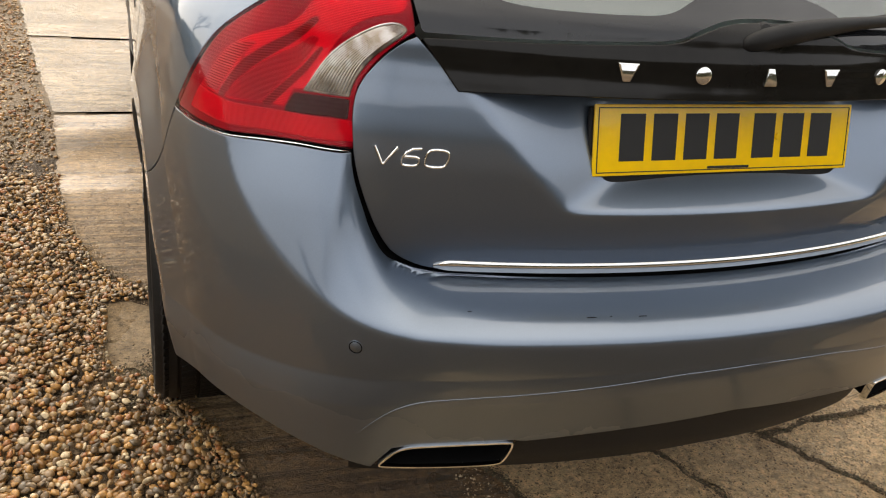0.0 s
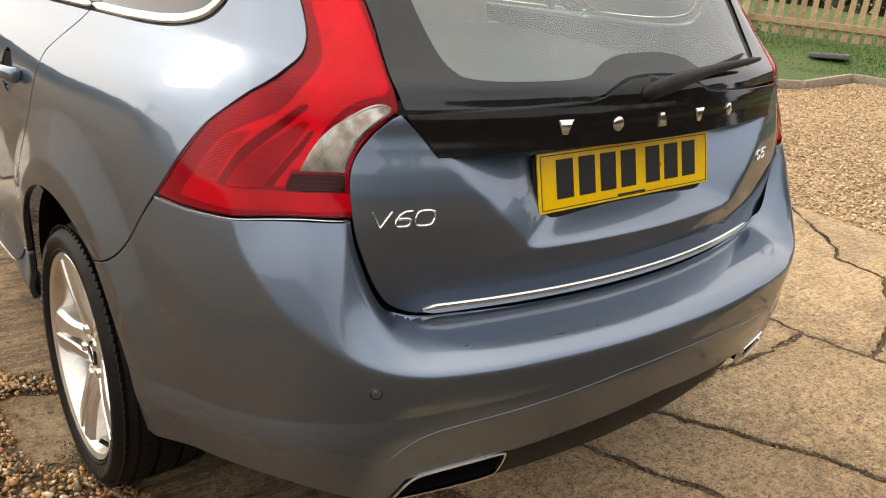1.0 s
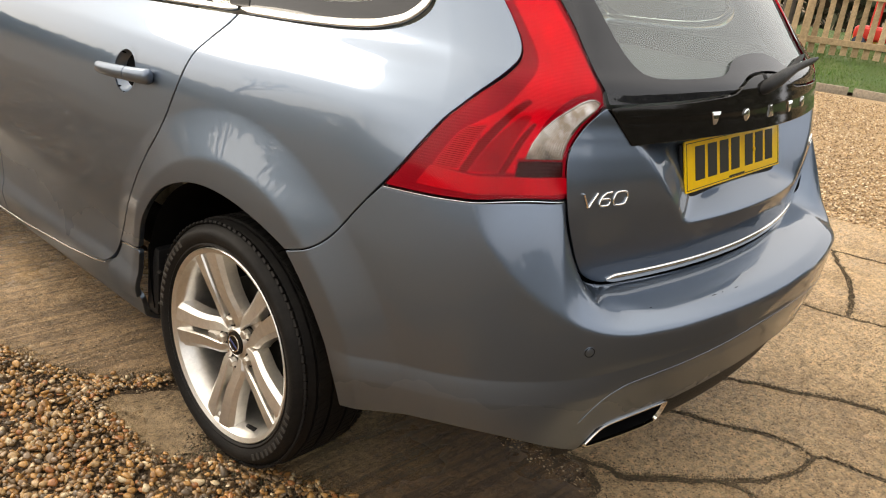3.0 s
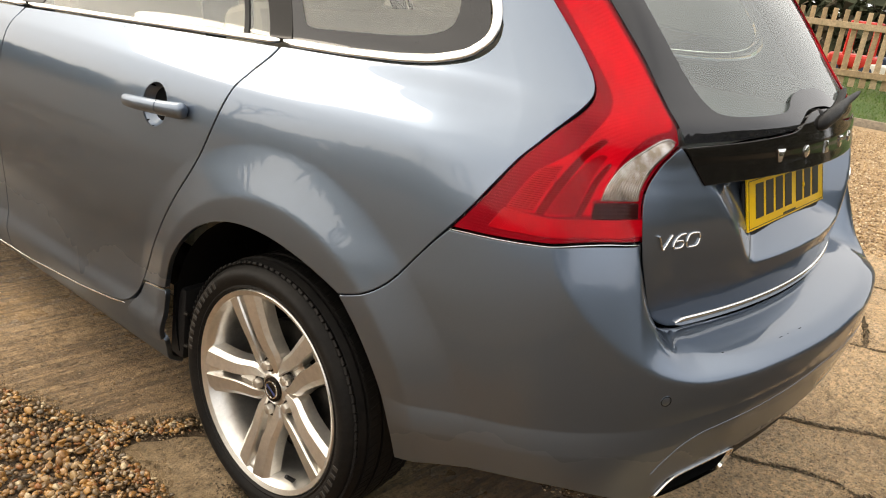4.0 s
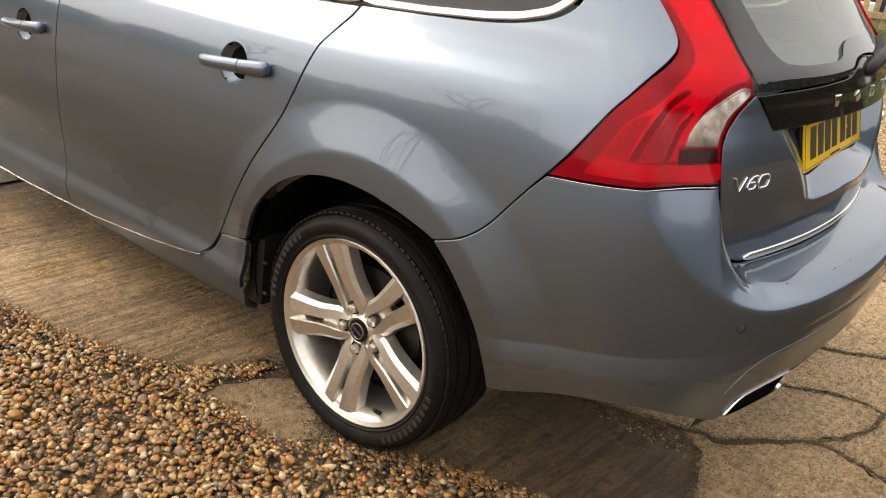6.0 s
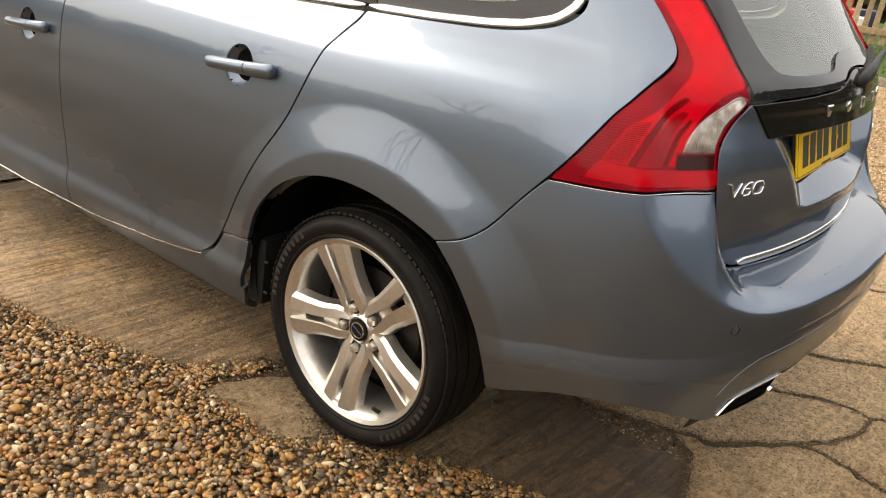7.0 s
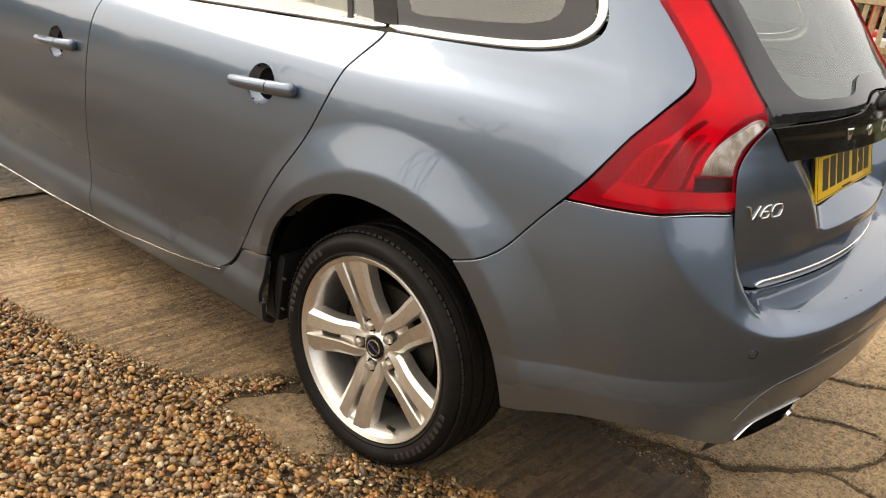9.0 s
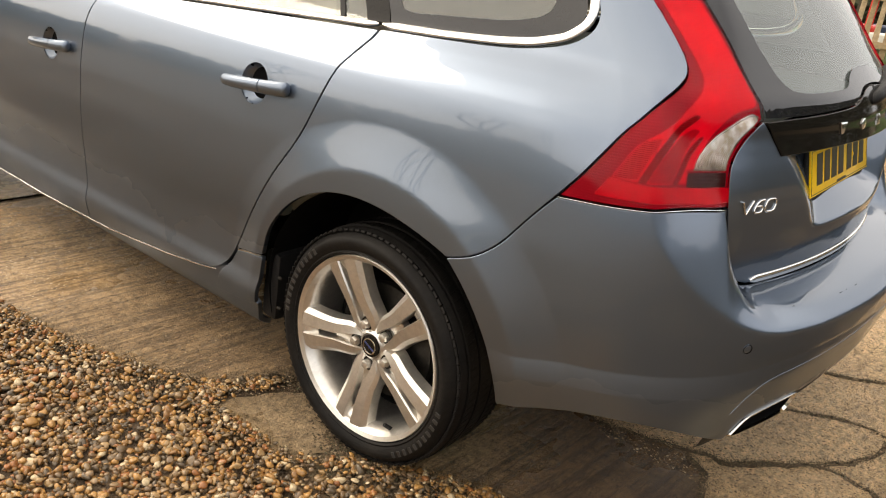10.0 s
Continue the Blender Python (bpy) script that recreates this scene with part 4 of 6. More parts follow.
# side windows, trims and pillars
def side_windows(mir):
    side = "right" if mir else "left"
    for nm, pts, label in (("quarter_window", [(1.62, 1.066), (1.458, 1.073), (1.304, 1.083), (1.216, 1.093), (1.135, 1.112), (1.085, 1.142), (1.062, 1.184), (1.05, 1.25), (1.06, 1.35, 1), (1.62, 1.36, 1)], "fixed rear side window with a dark border"),
                           ("rear_door_window", [(1.70, 1.060, 1), (2.028, 1.047), (2.418, 1.029), (2.76, 1.012, 1), (2.72, 1.36, 1), (1.72, 1.36, 1)], "rear door window"),
                           ("front_door_window", [(2.84, 1.010, 1), (3.3, .992), (3.66, .985, 1), (3.92, 1.36, 1), (2.80, 1.36, 1)], "front door window")):
        w = panel(nm, pts, WINDOW, car, lift=-.007, side=side, gap=0, lip=0, hs=.04, hz=.03, rounds=2, label=label)
        w.visible_shadow = False
    panel("pillar_cover", [(1.625, 1.062, 1), (1.70, 1.060, 1), (1.72, 1.372, 1), (1.60, 1.372, 1)], BLACK_GLOSS, car, lift=-.004, side=side, gap=.002)
    panel("pillar_cover", [(2.735, 1.012, 1), (2.85, 1.008, 1), (2.82, 1.372, 1), (2.70, 1.372, 1)], BLACK_GLOSS, car, lift=-.004, side=side, gap=.002)
    panel("window_divider", [(1.775, 1.058, 1), (1.790, 1.057, 1), (1.805, 1.372, 1), (1.79, 1.372, 1)], BLACK_PLASTIC, car, lift=-.003, side=side, gap=0)
    panel("quarter_window_border", [(1.622, 1.064, 1), (1.458, 1.071), (1.304, 1.081), (1.216, 1.091), (1.135, 1.110), (1.082, 1.140), (1.058, 1.184), (1.048, 1.25), (1.06, 1.352, 1), (1.10, 1.345, 1), (1.10, 1.25), (1.125, 1.185), (1.160, 1.142), (1.225, 1.122), (1.310, 1.110), (1.458, 1.100), (1.570, 1.092), (1.585, 1.11), (1.585, 1.36, 1), (1.622, 1.36, 1)], FRIT, car, lift=-.005, side=side, gap=0, lip=0, hs=.02)
    bead("window_trim", [(1.05, 1.35), (1.035, 1.26), (1.036, 1.19), (1.058, 1.150), (1.082, 1.130), (1.138, 1.102), (1.220, 1.083), (1.308, 1.073), (1.460, 1.064), (1.642, 1.058)], 0.020, .005, SATIN, car, mirror=mir, label="bright satin trim below the side window")
    bead("window_trim", [(1.655, 1.057), (2.028, 1.041), (2.418, 1.023), (2.79, 1.006)], 0.016, .005, SATIN, car, mirror=mir, label="bright satin trim below the side window")
    bead("window_trim", [(2.805, 1.005), (3.3, .986), (3.70, .974)], 0.016, .005, SATIN, car, mirror=mir, label="bright satin trim below the side window")
    bead("sill_trim", [(2.14, .3085), (2.2, .2965), (2.40, .268), (2.75, .232), (3.2, .216), (3.7, .219)], 0.005, .003, SATIN, car, mirror=mir, lift=-.002)
    bead("sill_trim", [(1.924, .427), (1.99, .414), (2.052, .398)], 0.004, .002, SATIN, car, mirror=mir, lift=-.002)


side_windows(False), side_windows(True)


# tail lamps
def tail_lamp(mir):
    side = "right" if mir else "left"
    shape = [sharp(A_POINT), sharp(B_POINT), (.80, .840), sharp(LAMP_IN[0]), *LAMP_IN[1:-1], sharp(LAMP_IN[-1]), *LAMP_UP[:-1], sharp(LAMP_UP[-1]), sharp(LAMP_OUT[0]), *LAMP_OUT[1:-1], sharp(LAMP_OUT[-1])]
    lamp = panel("tail_lamp", shape, RED, car, lift=-.004, side=side, hs=.012, hz=.010, gap=.0035, label="tall red tail lamp up the rear pillar")
    inside = lambda nm, pts, mat, lift, label: panel(nm, pts, mat, lamp, lift=lift, side=side, gap=0, lip=.002, hs=.010, hz=.008, label=label)
    inside("light_guide", [(1.010, .884, 1), (.984, .936), (.968, .952), (.934, .970), (.898, .988), (.860, 1.012), (.826, 1.030), (.780, 1.050), (.752, 1.070), (.742, 1.105), (.745, 1.20), (.755, 1.365, 1), (.622, 1.365, 1), (.612, 1.22), (.604, 1.13), (.606, 1.05), (.612, 1.026), (.672, 1.020), (.722, 1.008), (.772, .984), (.806, .948), (.816, .908), (.850, .905, 1), (.852, .882, 1)], RED_BRIGHT, -.0030, "bright red light guide")
    inside("clear_lens", [(.828, .904, 1), (.816, .930), (.782, .961), (.742, .982), (.702, .997), (.660, 1.009), (.628, 1.012), (.610, 1.004), (.624, .996), (.654, .982), (.690, .962), (.716, .938), (.727, .918), (.728, .907, 1)], REFLECTOR, -.0022, "clear ribbed reversing lens")
    for k in range(13):
        u = (k + .4) / 13
        line = [(.825 - .094 * u, .906 + .002 * u), (.814 - .090 * u, .930 + .002 * u), (.781 - .072 * u, .959 - .005 * u), (.741 - .056 * u, .980 - .011 * u), (.702 - .040 * u, .995 - .012 * u), (.662 - .026 * u, 1.006 - .012 * u), (.632 - .012 * u, 1.009 - .009 * u)]
        bead("lens_rib", line, .0026, .0026, RIB, lamp, lift=-.0016, mirror=mir)
    bead("lens_edge", [(.828, .905), (.816, .931), (.782, .962), (.742, .983), (.702, .998), (.660, 1.010), (.628, 1.0130), (.611, 1.005)], .0026, .0022, RIB, lamp, lift=-.0014, mirror=mir)
    inside("dark_lens", [(.842, .899, 1), (.727, .901, 1), (.725, .877, 1), (.846, .877, 1)], SMOKE, -.0022, "smoked lower lens")
    inside("reflector_strip", [(1.014, .881, 1), (.960, .878), (.846, .873), (.704, .872, 1), (.700, .846, 1), (.80, .848), (.908, .849), (1.034, .847, 1)], RED_MID, -.0022, "red reflector strip along the foot of the lamp")
    inside("prism_block", [(1.006, .886, 1), (.980, .936), (.962, .954, 1), (.928, .960, 1), (.946, .930), (.962, .887, 1)], RED_PRISM, -.0022, "ribbed red block")
    inside("dark_bay", [(.956, .884, 1), (.942, .884, 1), (.915, .936), (.880, .972), (.828, 1.000, 1), (.838, 1.004), (.892, .980), (.930, .942)], RED_DARK, -.0018, "dark red groove between the reflectors")
    inside("inner_block", [(.936, .886, 1), (.888, .884, 1), (.860, .940), (.828, .974, 1), (.848, .977), (.908, .940)], RED_INNER, -.0020, "ribbed red inner block")
    inside("dark_stripe", [(.884, .882, 1), (.872, .882, 1), (.846, .925), (.812, .962, 1), (.818, .964), (.858, .930)], RED_DARK, -.0018, "dark red stripe between the reflectors")
    cover = panel("lens_cover", shape, LENS_COVER, lamp, lift=.002, side=side, hs=.012, hz=.010, gap=.003, lip=.010, label="glossy clear cover of the lamp")
    cover.visible_shadow = False
    # chrome bead drawn for the highlight on the lamp's rounded lower seam
    bead("lamp_edge", [(.71, .8325), (.80, .8375), (.908, .8335), (1.0, .829), (1.102, .8245)], .0022, .0014, CHROME, lamp, mirror=mir)
    return lamp


tail_lamp(False), tail_lamp(True)


# door handles with their hollows
def door_handle(door, s0, z0, mir):
    f = FLIP if mir else np.ones(3)
    cs, cz = s0 + .014, z0 - .002
    bm = bmesh.new()
    rings = []
    for r in (.0605, .0532, .0520, .0500, .046, .038, .028, .015):
        a = np.arange(40) * 2 * math.pi / 40
        P = skin(cs + r * np.cos(a), cz + r * np.sin(a), -.0009 - .042 * max(0, 1 - (r / .0532) ** 2) ** .75) * f
        rings.append([bm.verts.new(p) for p in P])
    for p, q in zip(rings, rings[1:]):
        for k in range(40):
            bm.faces.new((p[k], p[(k + 1) % 40], q[(k + 1) % 40], q[k]))
    bm.faces.new(rings[-1])
    bmesh.ops.recalc_face_normals(bm, faces=bm.faces)
    part("handle_cup", bm, PAINT, door, "round hollow behind the handle", angle=80)
    bead("cup_rim", [(cs + .0556 * math.cos(2 * math.pi * k / 60), cz + .0556 * math.sin(2 * math.pi * k / 60)) for k in range(61)], .0085, .0001, PAINT, door, lift=.0005, mirror=mir, closed=True)
    c, n = skin(s0, z0) * f, skin_normal(s0, z0) * f * np.array([1, 1, .12])
    n /= np.linalg.norm(n)
    ahead = (skin(s0 + .085, z0 - .006) - skin(s0 - .085, z0 + .006)) * f
    ahead /= np.linalg.norm(ahead)
    up = np.cross(n, ahead)
    up = up if up[2] > 0 else -up
    base = Matrix((np.r_[ahead, 0], np.r_[up, 0], np.r_[n, 0], (0, 0, 0, 1))).transposed()
    m = Matrix.Translation(c) @ Matrix([list(r) for r in base])

    def bar(x0, x1, round0, round1):
        """A length of the grip, with its two ends rounded."""
        bm, rows, n_ring = bmesh.new(), [], 22
        at = [x0 + round0 * v for v in (0, .06, .2, .45, .75, 1)] + list(np.linspace(x0 + round0, x1 - round1, 12)[1:-1]) + [x1 - round1 * v for v in (1, .75, .45, .2, .06, 0)]
        for x in at:
            t = (x + .122) / .244
            d = min(1, (x - x0) / round0), min(1, (x1 - x) / round1)
            k = math.sqrt(max(0, 1 - (1 - d[0]) ** 2)) * math.sqrt(max(0, 1 - (1 - d[1]) ** 2))
            h, thick = (.0185 - .0040 * t) * (.35 + .65 * k), .0135 * (.3 + .7 * k)
            lift = (.0145 if t > .5 else .0095 + .005 * t / .5) + .011 * (1 - abs(2 * t - 1) ** 4)
            rows.append([bm.verts.new((x, h * math.cos(a), lift + thick * math.copysign(abs(math.sin(a)) ** .9, math.sin(a)))) for a in [2 * math.pi * j / n_ring for j in range(n_ring)]])
        for p, q in zip(rows, rows[1:]):
            for j in range(n_ring):
                bm.faces.new((p[j], p[(j + 1) % n_ring], q[(j + 1) % n_ring], q[j]))
        bm.faces.new(rows[0])
        bm.faces.new(rows[-1])
        bmesh.ops.recalc_face_normals(bm, faces=bm.faces)
        bm.transform(m)
        return bm
    grip = part("door_handle", bar(-.0400, .122, .0012, .022), PAINT, door, "painted bar handle")
    part("lock_cover", bar(-.122, -.0412, .009, .0012), PAINT, grip, "painted end cap over the lock")
    for x in (-.098, .098):
        bm = bmesh.new()
        box(bm, (.030, .020, .022), m @ Matrix.Translation((x, 0, .004)), .004)
        part("handle_foot", bm, BLACK_PLASTIC, grip)


for k, mir in ((0, False), (1, True)):
    door_handle(rear_doors[k], 1.975, .872, mir)
    door_handle(front_doors[k], 3.03, .796, mir)


# wheels
def tyre_bm():
    half = [(.2385, -.097), (.2405, -.1025), (.2450, -.1065), (.2490, -.1050), (.2560, -.1095), (.2640, -.1125), (.2720, -.1130), (.2790, -.1105), (.2840, -.1040), (.2920, -.0935), (.2975, -.0825), (.3020, -.070), (.2982, -.0695), (.2982, -.0630), (.3042, -.0625), (.3047, -.030), (.2987, -.0295), (.2987, -.0225), (.3049, -.022)]
    prof = half + [(r, -h) for r, h in half[::-1]]
    return lathe(prof, 140)


def sipes_bm(sides=96):
    """Cross grooves of the tread shoulder, as rows of low blocks."""
    bm = bmesh.new()
    for side in (-1, 1):
        for k in range(sides):
            a = 2 * math.pi * (k + (.5 if side > 0 else 0)) / sides
            m = Matrix.Rotation(a, 4, "Z") @ Matrix.Translation((.2925, 0, side * .0870)) @ pose(0, 0, 0, 0, side * 30, 0) @ pose(0, 0, 0, 12 * side, 0, 0)
            box(bm, (.0062, .0170, .024), m, .0010, 1)
    for row, (h, wide) in enumerate(((-.0465, .028), (0, .038), (.0465, .028))):
        for k in range(sides):
            m = Matrix.Rotation(2 * math.pi * (k + .37 * row) / sides, 4, "Z") @ Matrix.Translation((.3034, 0, h)) @ pose(0, 0, 0, 14, 0, 0)
            box(bm, (.0040, .0155, wide), m, .0008, 1)
    return bm


def rim_bm():
    prof = [(r * 1.0154, h) for r, h in [(.215, -.085), (.222, -.098), (.2325, -.1035), (.2345, -.101), (.2345, -.0985), (.228, -.096), (.221, -.088), (.216, -.060), (.211, -.02), (.2065, .03), (.213, .09), (.232, .1), (.232, .094), (.20, .03), (.204, -.03), (.209, -.075), (.215, -.085)]]
    return lathe(prof, 120)


def spoke_face(t):
    """Height of a spoke's face between hub and rim."""
    return -.071 - .004 * math.sin(math.pi * max(0, min(1, t))) - .027 * t


def spoke_bm(a, split):
    """One bar of a twin spoke: a pitched face that falls to the outside, and deep sides."""
    bm = bmesh.new()
    ring_pts = []
    for t in (-.08, .05, .15, .27, .36, .44, .55, .66, .76, .86, .93, .97, 1.0):
        r = .050 + (.2235 - .050) * t
        inner = .0150 - .0080 * float(ease(.02, .45, t)) + .0030 * float(ease(.5, 1, t))
        width = min(.0300 + .0200 * t, r * .72 - inner)
        outer = inner + width
        face = spoke_face(t)
        side = [(inner - .0015, face + .034), (inner, face + .0045), (inner + .0025, face), (inner + width * .72, face + .0035), (outer, face + .0125), (outer + .0040, face + .040)]
        ring_pts.append([bm.verts.new((r, split * y, z)) for y, z in side])
    for p, q in zip(ring_pts, ring_pts[1:]):
        for i in range(6):
            bm.faces.new((p[i], p[(i + 1) % 6], q[(i + 1) % 6], q[i]))
    bm.faces.new(ring_pts[0])
    bm.faces.new(ring_pts[-1])
    bmesh.ops.recalc_face_normals(bm, faces=bm.faces)
    bm.transform(Matrix.Rotation(a, 4, "Z"))
    return bm


def spoke_web_bm(a, t0, t1, drop0, drop1):
    """The sunken floor between the two bars of a spoke."""
    bm = bmesh.new()
    rows = []
    for k in range(7):
        t = t0 + (t1 - t0) * k / 6
        r = .050 + (.2235 - .050) * t
        w, face = .0155, spoke_face(t) + drop0 + (drop1 - drop0) * float(ease(0, 1, k / 6))
        rows.append([bm.verts.new((r, y, z)) for y, z in ((-w, face), (0, face + .0012), (w, face), (w, face + .022), (-w, face + .022))])
    for p, q in zip(rows, rows[1:]):
        for i in range(5):
            bm.faces.new((p[i], p[(i + 1) % 5], q[(i + 1) % 5], q[i]))
    bm.faces.new(rows[0])
    bm.faces.new(rows[-1])
    bmesh.ops.recalc_face_normals(bm, faces=bm.faces)
    bm.transform(Matrix.Rotation(a, 4, "Z"))
    return bm


def wheel(place, mir, spin):
    """Wheel built lying with its face to -z, then stood up to face the outside."""
    turn = Matrix.Translation(place) @ pose(0, 0, 0, 0, 0, 180 if mir else 0) @ pose(0, 0, 0, 0, 91, 0) @ Matrix.Rotation(spin, 4, "Z")

    def add(name, bm, mat, parent, label="", angle=35):
        bm.transform(turn)
        return part(name, bm, mat, parent, label, angle=angle)
    tyre = add("wheel", tyre_bm(), RUBBER, car, "black road tyre on a silver alloy rim", 40)
    tagged(add("tread", sipes_bm(), RUBBER, tyre), kind="stuff")
    rim = add("rim", rim_bm(), ALLOY, tyre, "silver five twin-spoke alloy rim", 30)
    for k in range(5):
        for sp in (-1, 1):
            add("spoke", spoke_bm(math.radians(72 * k), sp), ALLOY, rim, angle=14)
        add("spoke_web", spoke_web_bm(math.radians(72 * k), -.10, .46, .014, .022), ALLOY, rim, angle=25)
        add("spoke_web", spoke_web_bm(math.radians(72 * k), .80, 1.0, .020, .006), ALLOY, rim, angle=25)
    add("hub_face", lathe([(0, -.069), (.030, -.069), (.033, -.0712), (.0365, -.069), (.041, -.0645), (.058, -.0610), (.066, -.052), (.062, -.035), (0, -.035)], 60), ALLOY, tyre)
    cap = add("centre_cap", lathe([(0, -.0765), (.024, -.0760), (.0285, -.0745), (.0295, -.066)], 40), BLACK_GLOSS, tyre, "dark centre cap")
    add("cap_ring", lathe([(.018, -.0760), (.0185, -.0774), (.0212, -.0774), (.0217, -.0755)], 40), CHROME, tyre)
    badge = bmesh.new()
    box(badge, (.036, .006, .0015), Matrix.Translation((0, 0, -.0773)), .0006, 1)
    add("cap_bar", badge, BADGE_BLUE, tyre)
    for k in range(5):
        a = math.radians(72 * k)
        nut = lathe([(0, -.0815), (.0065, -.0812), (.0105, -.0795), (.0128, -.0750), (.0132, -.052)], 6, Matrix.Translation((.056 * math.cos(a), .056 * math.sin(a), 0)))
        add("wheel_nut", nut, ALLOY, tyre)
        well = lathe([(.0130, -.0655), (.0165, -.0662), (.0182, -.0650), (.0184, -.052)], 24, Matrix.Translation((.056 * math.cos(a), .056 * math.sin(a), 0)))
        add("nut_seat", well, BRAKE, tyre)
    valve = bmesh.new()
    a = math.radians(36)
    rod(valve, (.222 * math.cos(a), .222 * math.sin(a), -.066), (.196 * math.cos(a), .196 * math.sin(a), -.092), .0062, .0048, 12)
    add("valve", valve, BLACK_PLASTIC, tyre)
    add("brake_disc", lathe([(.05, -.02), (.150, -.02), (.151, .0), (.05, .0), (.05, -.035), (0, -.035)], 60), BRAKE, tyre)
    add("backing_plate", lathe([(0, .012), (.19, .012), (.20, .03)], 40), SHELL, tyre)
    # raised lettering on the sidewall, drawn as bars
    for a0 in (155, -16):
        for k in range(11):
            bar = bmesh.new()
            a = math.radians(a0 + 4.6 * k)
            box(bar, (.015, .0105, .0016), Matrix.Rotation(a, 4, "Z") @ Matrix.Translation((.2670, 0, -.1128)), .0006, 1)
            add("sidewall_mark", bar, SMOOTH_RUBBER, tyre)
    return tyre


for wx, mir in ((-.792, False), (.792, True)):
    for wy in WHEELS:
        wheel((wx, wy + .0095, .3055), mir, radians(-90 + 27) if not mir else radians(31))

# wheel houses, mudflaps, floor
for sx in (-1, 1):
    for wy in WHEELS:
        bm = bmesh.new()
        prof, n = [], 28
        for k in range(n + 1):
            a = math.radians(-12 + 181 * k / n)
            prof.append((wy + .396 * math.cos(a), .325 + .378 * math.sin(a)))
        rows = [[bm.verts.new((sx * (x - (.020 * abs(k / n - .5) ** 2 * 4 + .10 * max(0, k / n - .82) if x > .7 else 0)), y, z)) for k, (y, z) in enumerate(prof)] for x in (.886, .62)]
        for i in range(n):
            bm.faces.new((rows[0][i], rows[0][i + 1], rows[1][i + 1], rows[1][i]))
        bm.faces.new(rows[1])
        part("wheel_house", bm, SHELL, car)
    bm = bmesh.new()
    box(bm, (.20, .060, .20), Matrix.Translation((sx * .764, WHEELS[0] + .398, .325)) @ pose(0, 0, 0, 4, 0, 0), .012)
    flap = part("mudflap", bm, BLACK_PLASTIC, car, "black mudflap ahead of the rear wheel")
    for zz in (.27, .36):
        bm = bmesh.new()
        rod(bm, (sx * .862, WHEELS[0] + .352, zz), (sx * .862, WHEELS[0] + .366, zz), .004, .005, 10)
        part("mudflap_screw", bm, BRAKE, flap)
bm = bmesh.new()
box(bm, (1.32, 3.60, .09), Matrix.Translation((0, 2.46, .285)), .03)
part("floor_pan", bm, SHELL, car)

# number plate on its holder; its characters are plain bars
plate_m = Matrix.Translation((0, .2335, .857)) @ pose(0, 0, 0, 90 - 14.5, 0, 0)
bm = bmesh.new()
box(bm, (.530, .128, .010), plate_m @ Matrix.Translation((0, -.012, -.008)), .006, 3)
holder = part("plate_holder", bm, BLACK_PLASTIC, tailgate, "black plate holder")
bm = bmesh.new()
box(bm, (.520, .111, .005), plate_m, .0022, 3)
plate = part("number_plate", bm, PLATE, tailgate, "yellow rear number plate with black bars")
for w, h, x, y in ((.508, .0016, 0, .0500), (.508, .0016, 0, -.0500), (.0016, .100, -.2532, 0), (.0016, .100, .2532, 0)):
    bm = bmesh.new()
    box(bm, (w, h, .0008), plate_m @ Matrix.Translation((x, y, .0028)))
    part("plate_border", bm, INK, plate)
for x in (-.175, -.114, -.053, .008, .085, .146, .207):
    bm = bmesh.new()
    box(bm, (.046, .074, .0010), plate_m @ Matrix.Translation((x - .016, .004, .0029)), .0004, 1)
    part("plate_bar", bm, INK, plate)
bm = bmesh.new()
box(bm, (.085, .0042, .0008), plate_m @ Matrix.Translation((0, -.0465, .0029)))
part("maker_bar", bm, INK, plate)
for k in range(9):
    bm = bmesh.new()
    box(bm, (.013, .0062, .0008), plate_m @ Matrix.Translation((-.076 + .019 * k, -.0655, -.0026)))
    part("holder_bar", bm, PALE_INK, holder)
bm = bmesh.new()
rod(bm, plate_m @ Vector((.098, .002, .002)), plate_m @ Vector((.098, .002, .0055)), .006, .005, 14)
part("plate_screw", bm, PLATE, plate)


# chrome badges
def badge_base(s0, z0, sign, lift, flat):
    """The plane of a badge on the skin: x to the right as read, y up, z out."""
    f = FLIP if sign > 0 else np.ones(3)
    c, n = skin(abs(s0), z0, lift, flat) * f, skin_normal(abs(s0), z0, flat) * f
    right = -np.cross(n, np.array([0, 0, 1.0]))
    right /= np.linalg.norm(right)
    up_ = np.cross(n, right)
    return Matrix([list(np.r_[right[i], up_[i], n[i], c[i]]) for i in range(3)] + [[0, 0, 0, 1]])


def plain_badge(name, base, pts, label):
    """A plain raised plate with sloping edges."""
    bm = bmesh.new()
    pts = np.array(pts, float)
    mid = pts.mean(0)
    rows = [[bm.verts.new((*(mid + (p - mid) * k), h)) for p in pts] for k, h in ((1, -.004), (1, .0018), (.80, .0034))]
    n = len(pts)
    for p, q in zip(rows, rows[1:]):
        for i in range(n):
            bm.faces.new((p[i], p[(i + 1) % n], q[(i + 1) % n], q[i]))
    bm.faces.new(rows[-1])
    bmesh.ops.recalc_face_normals(bm, faces=bm.faces)
    bm.transform(base)
    part(name, bm, CHROME, tailgate, label)


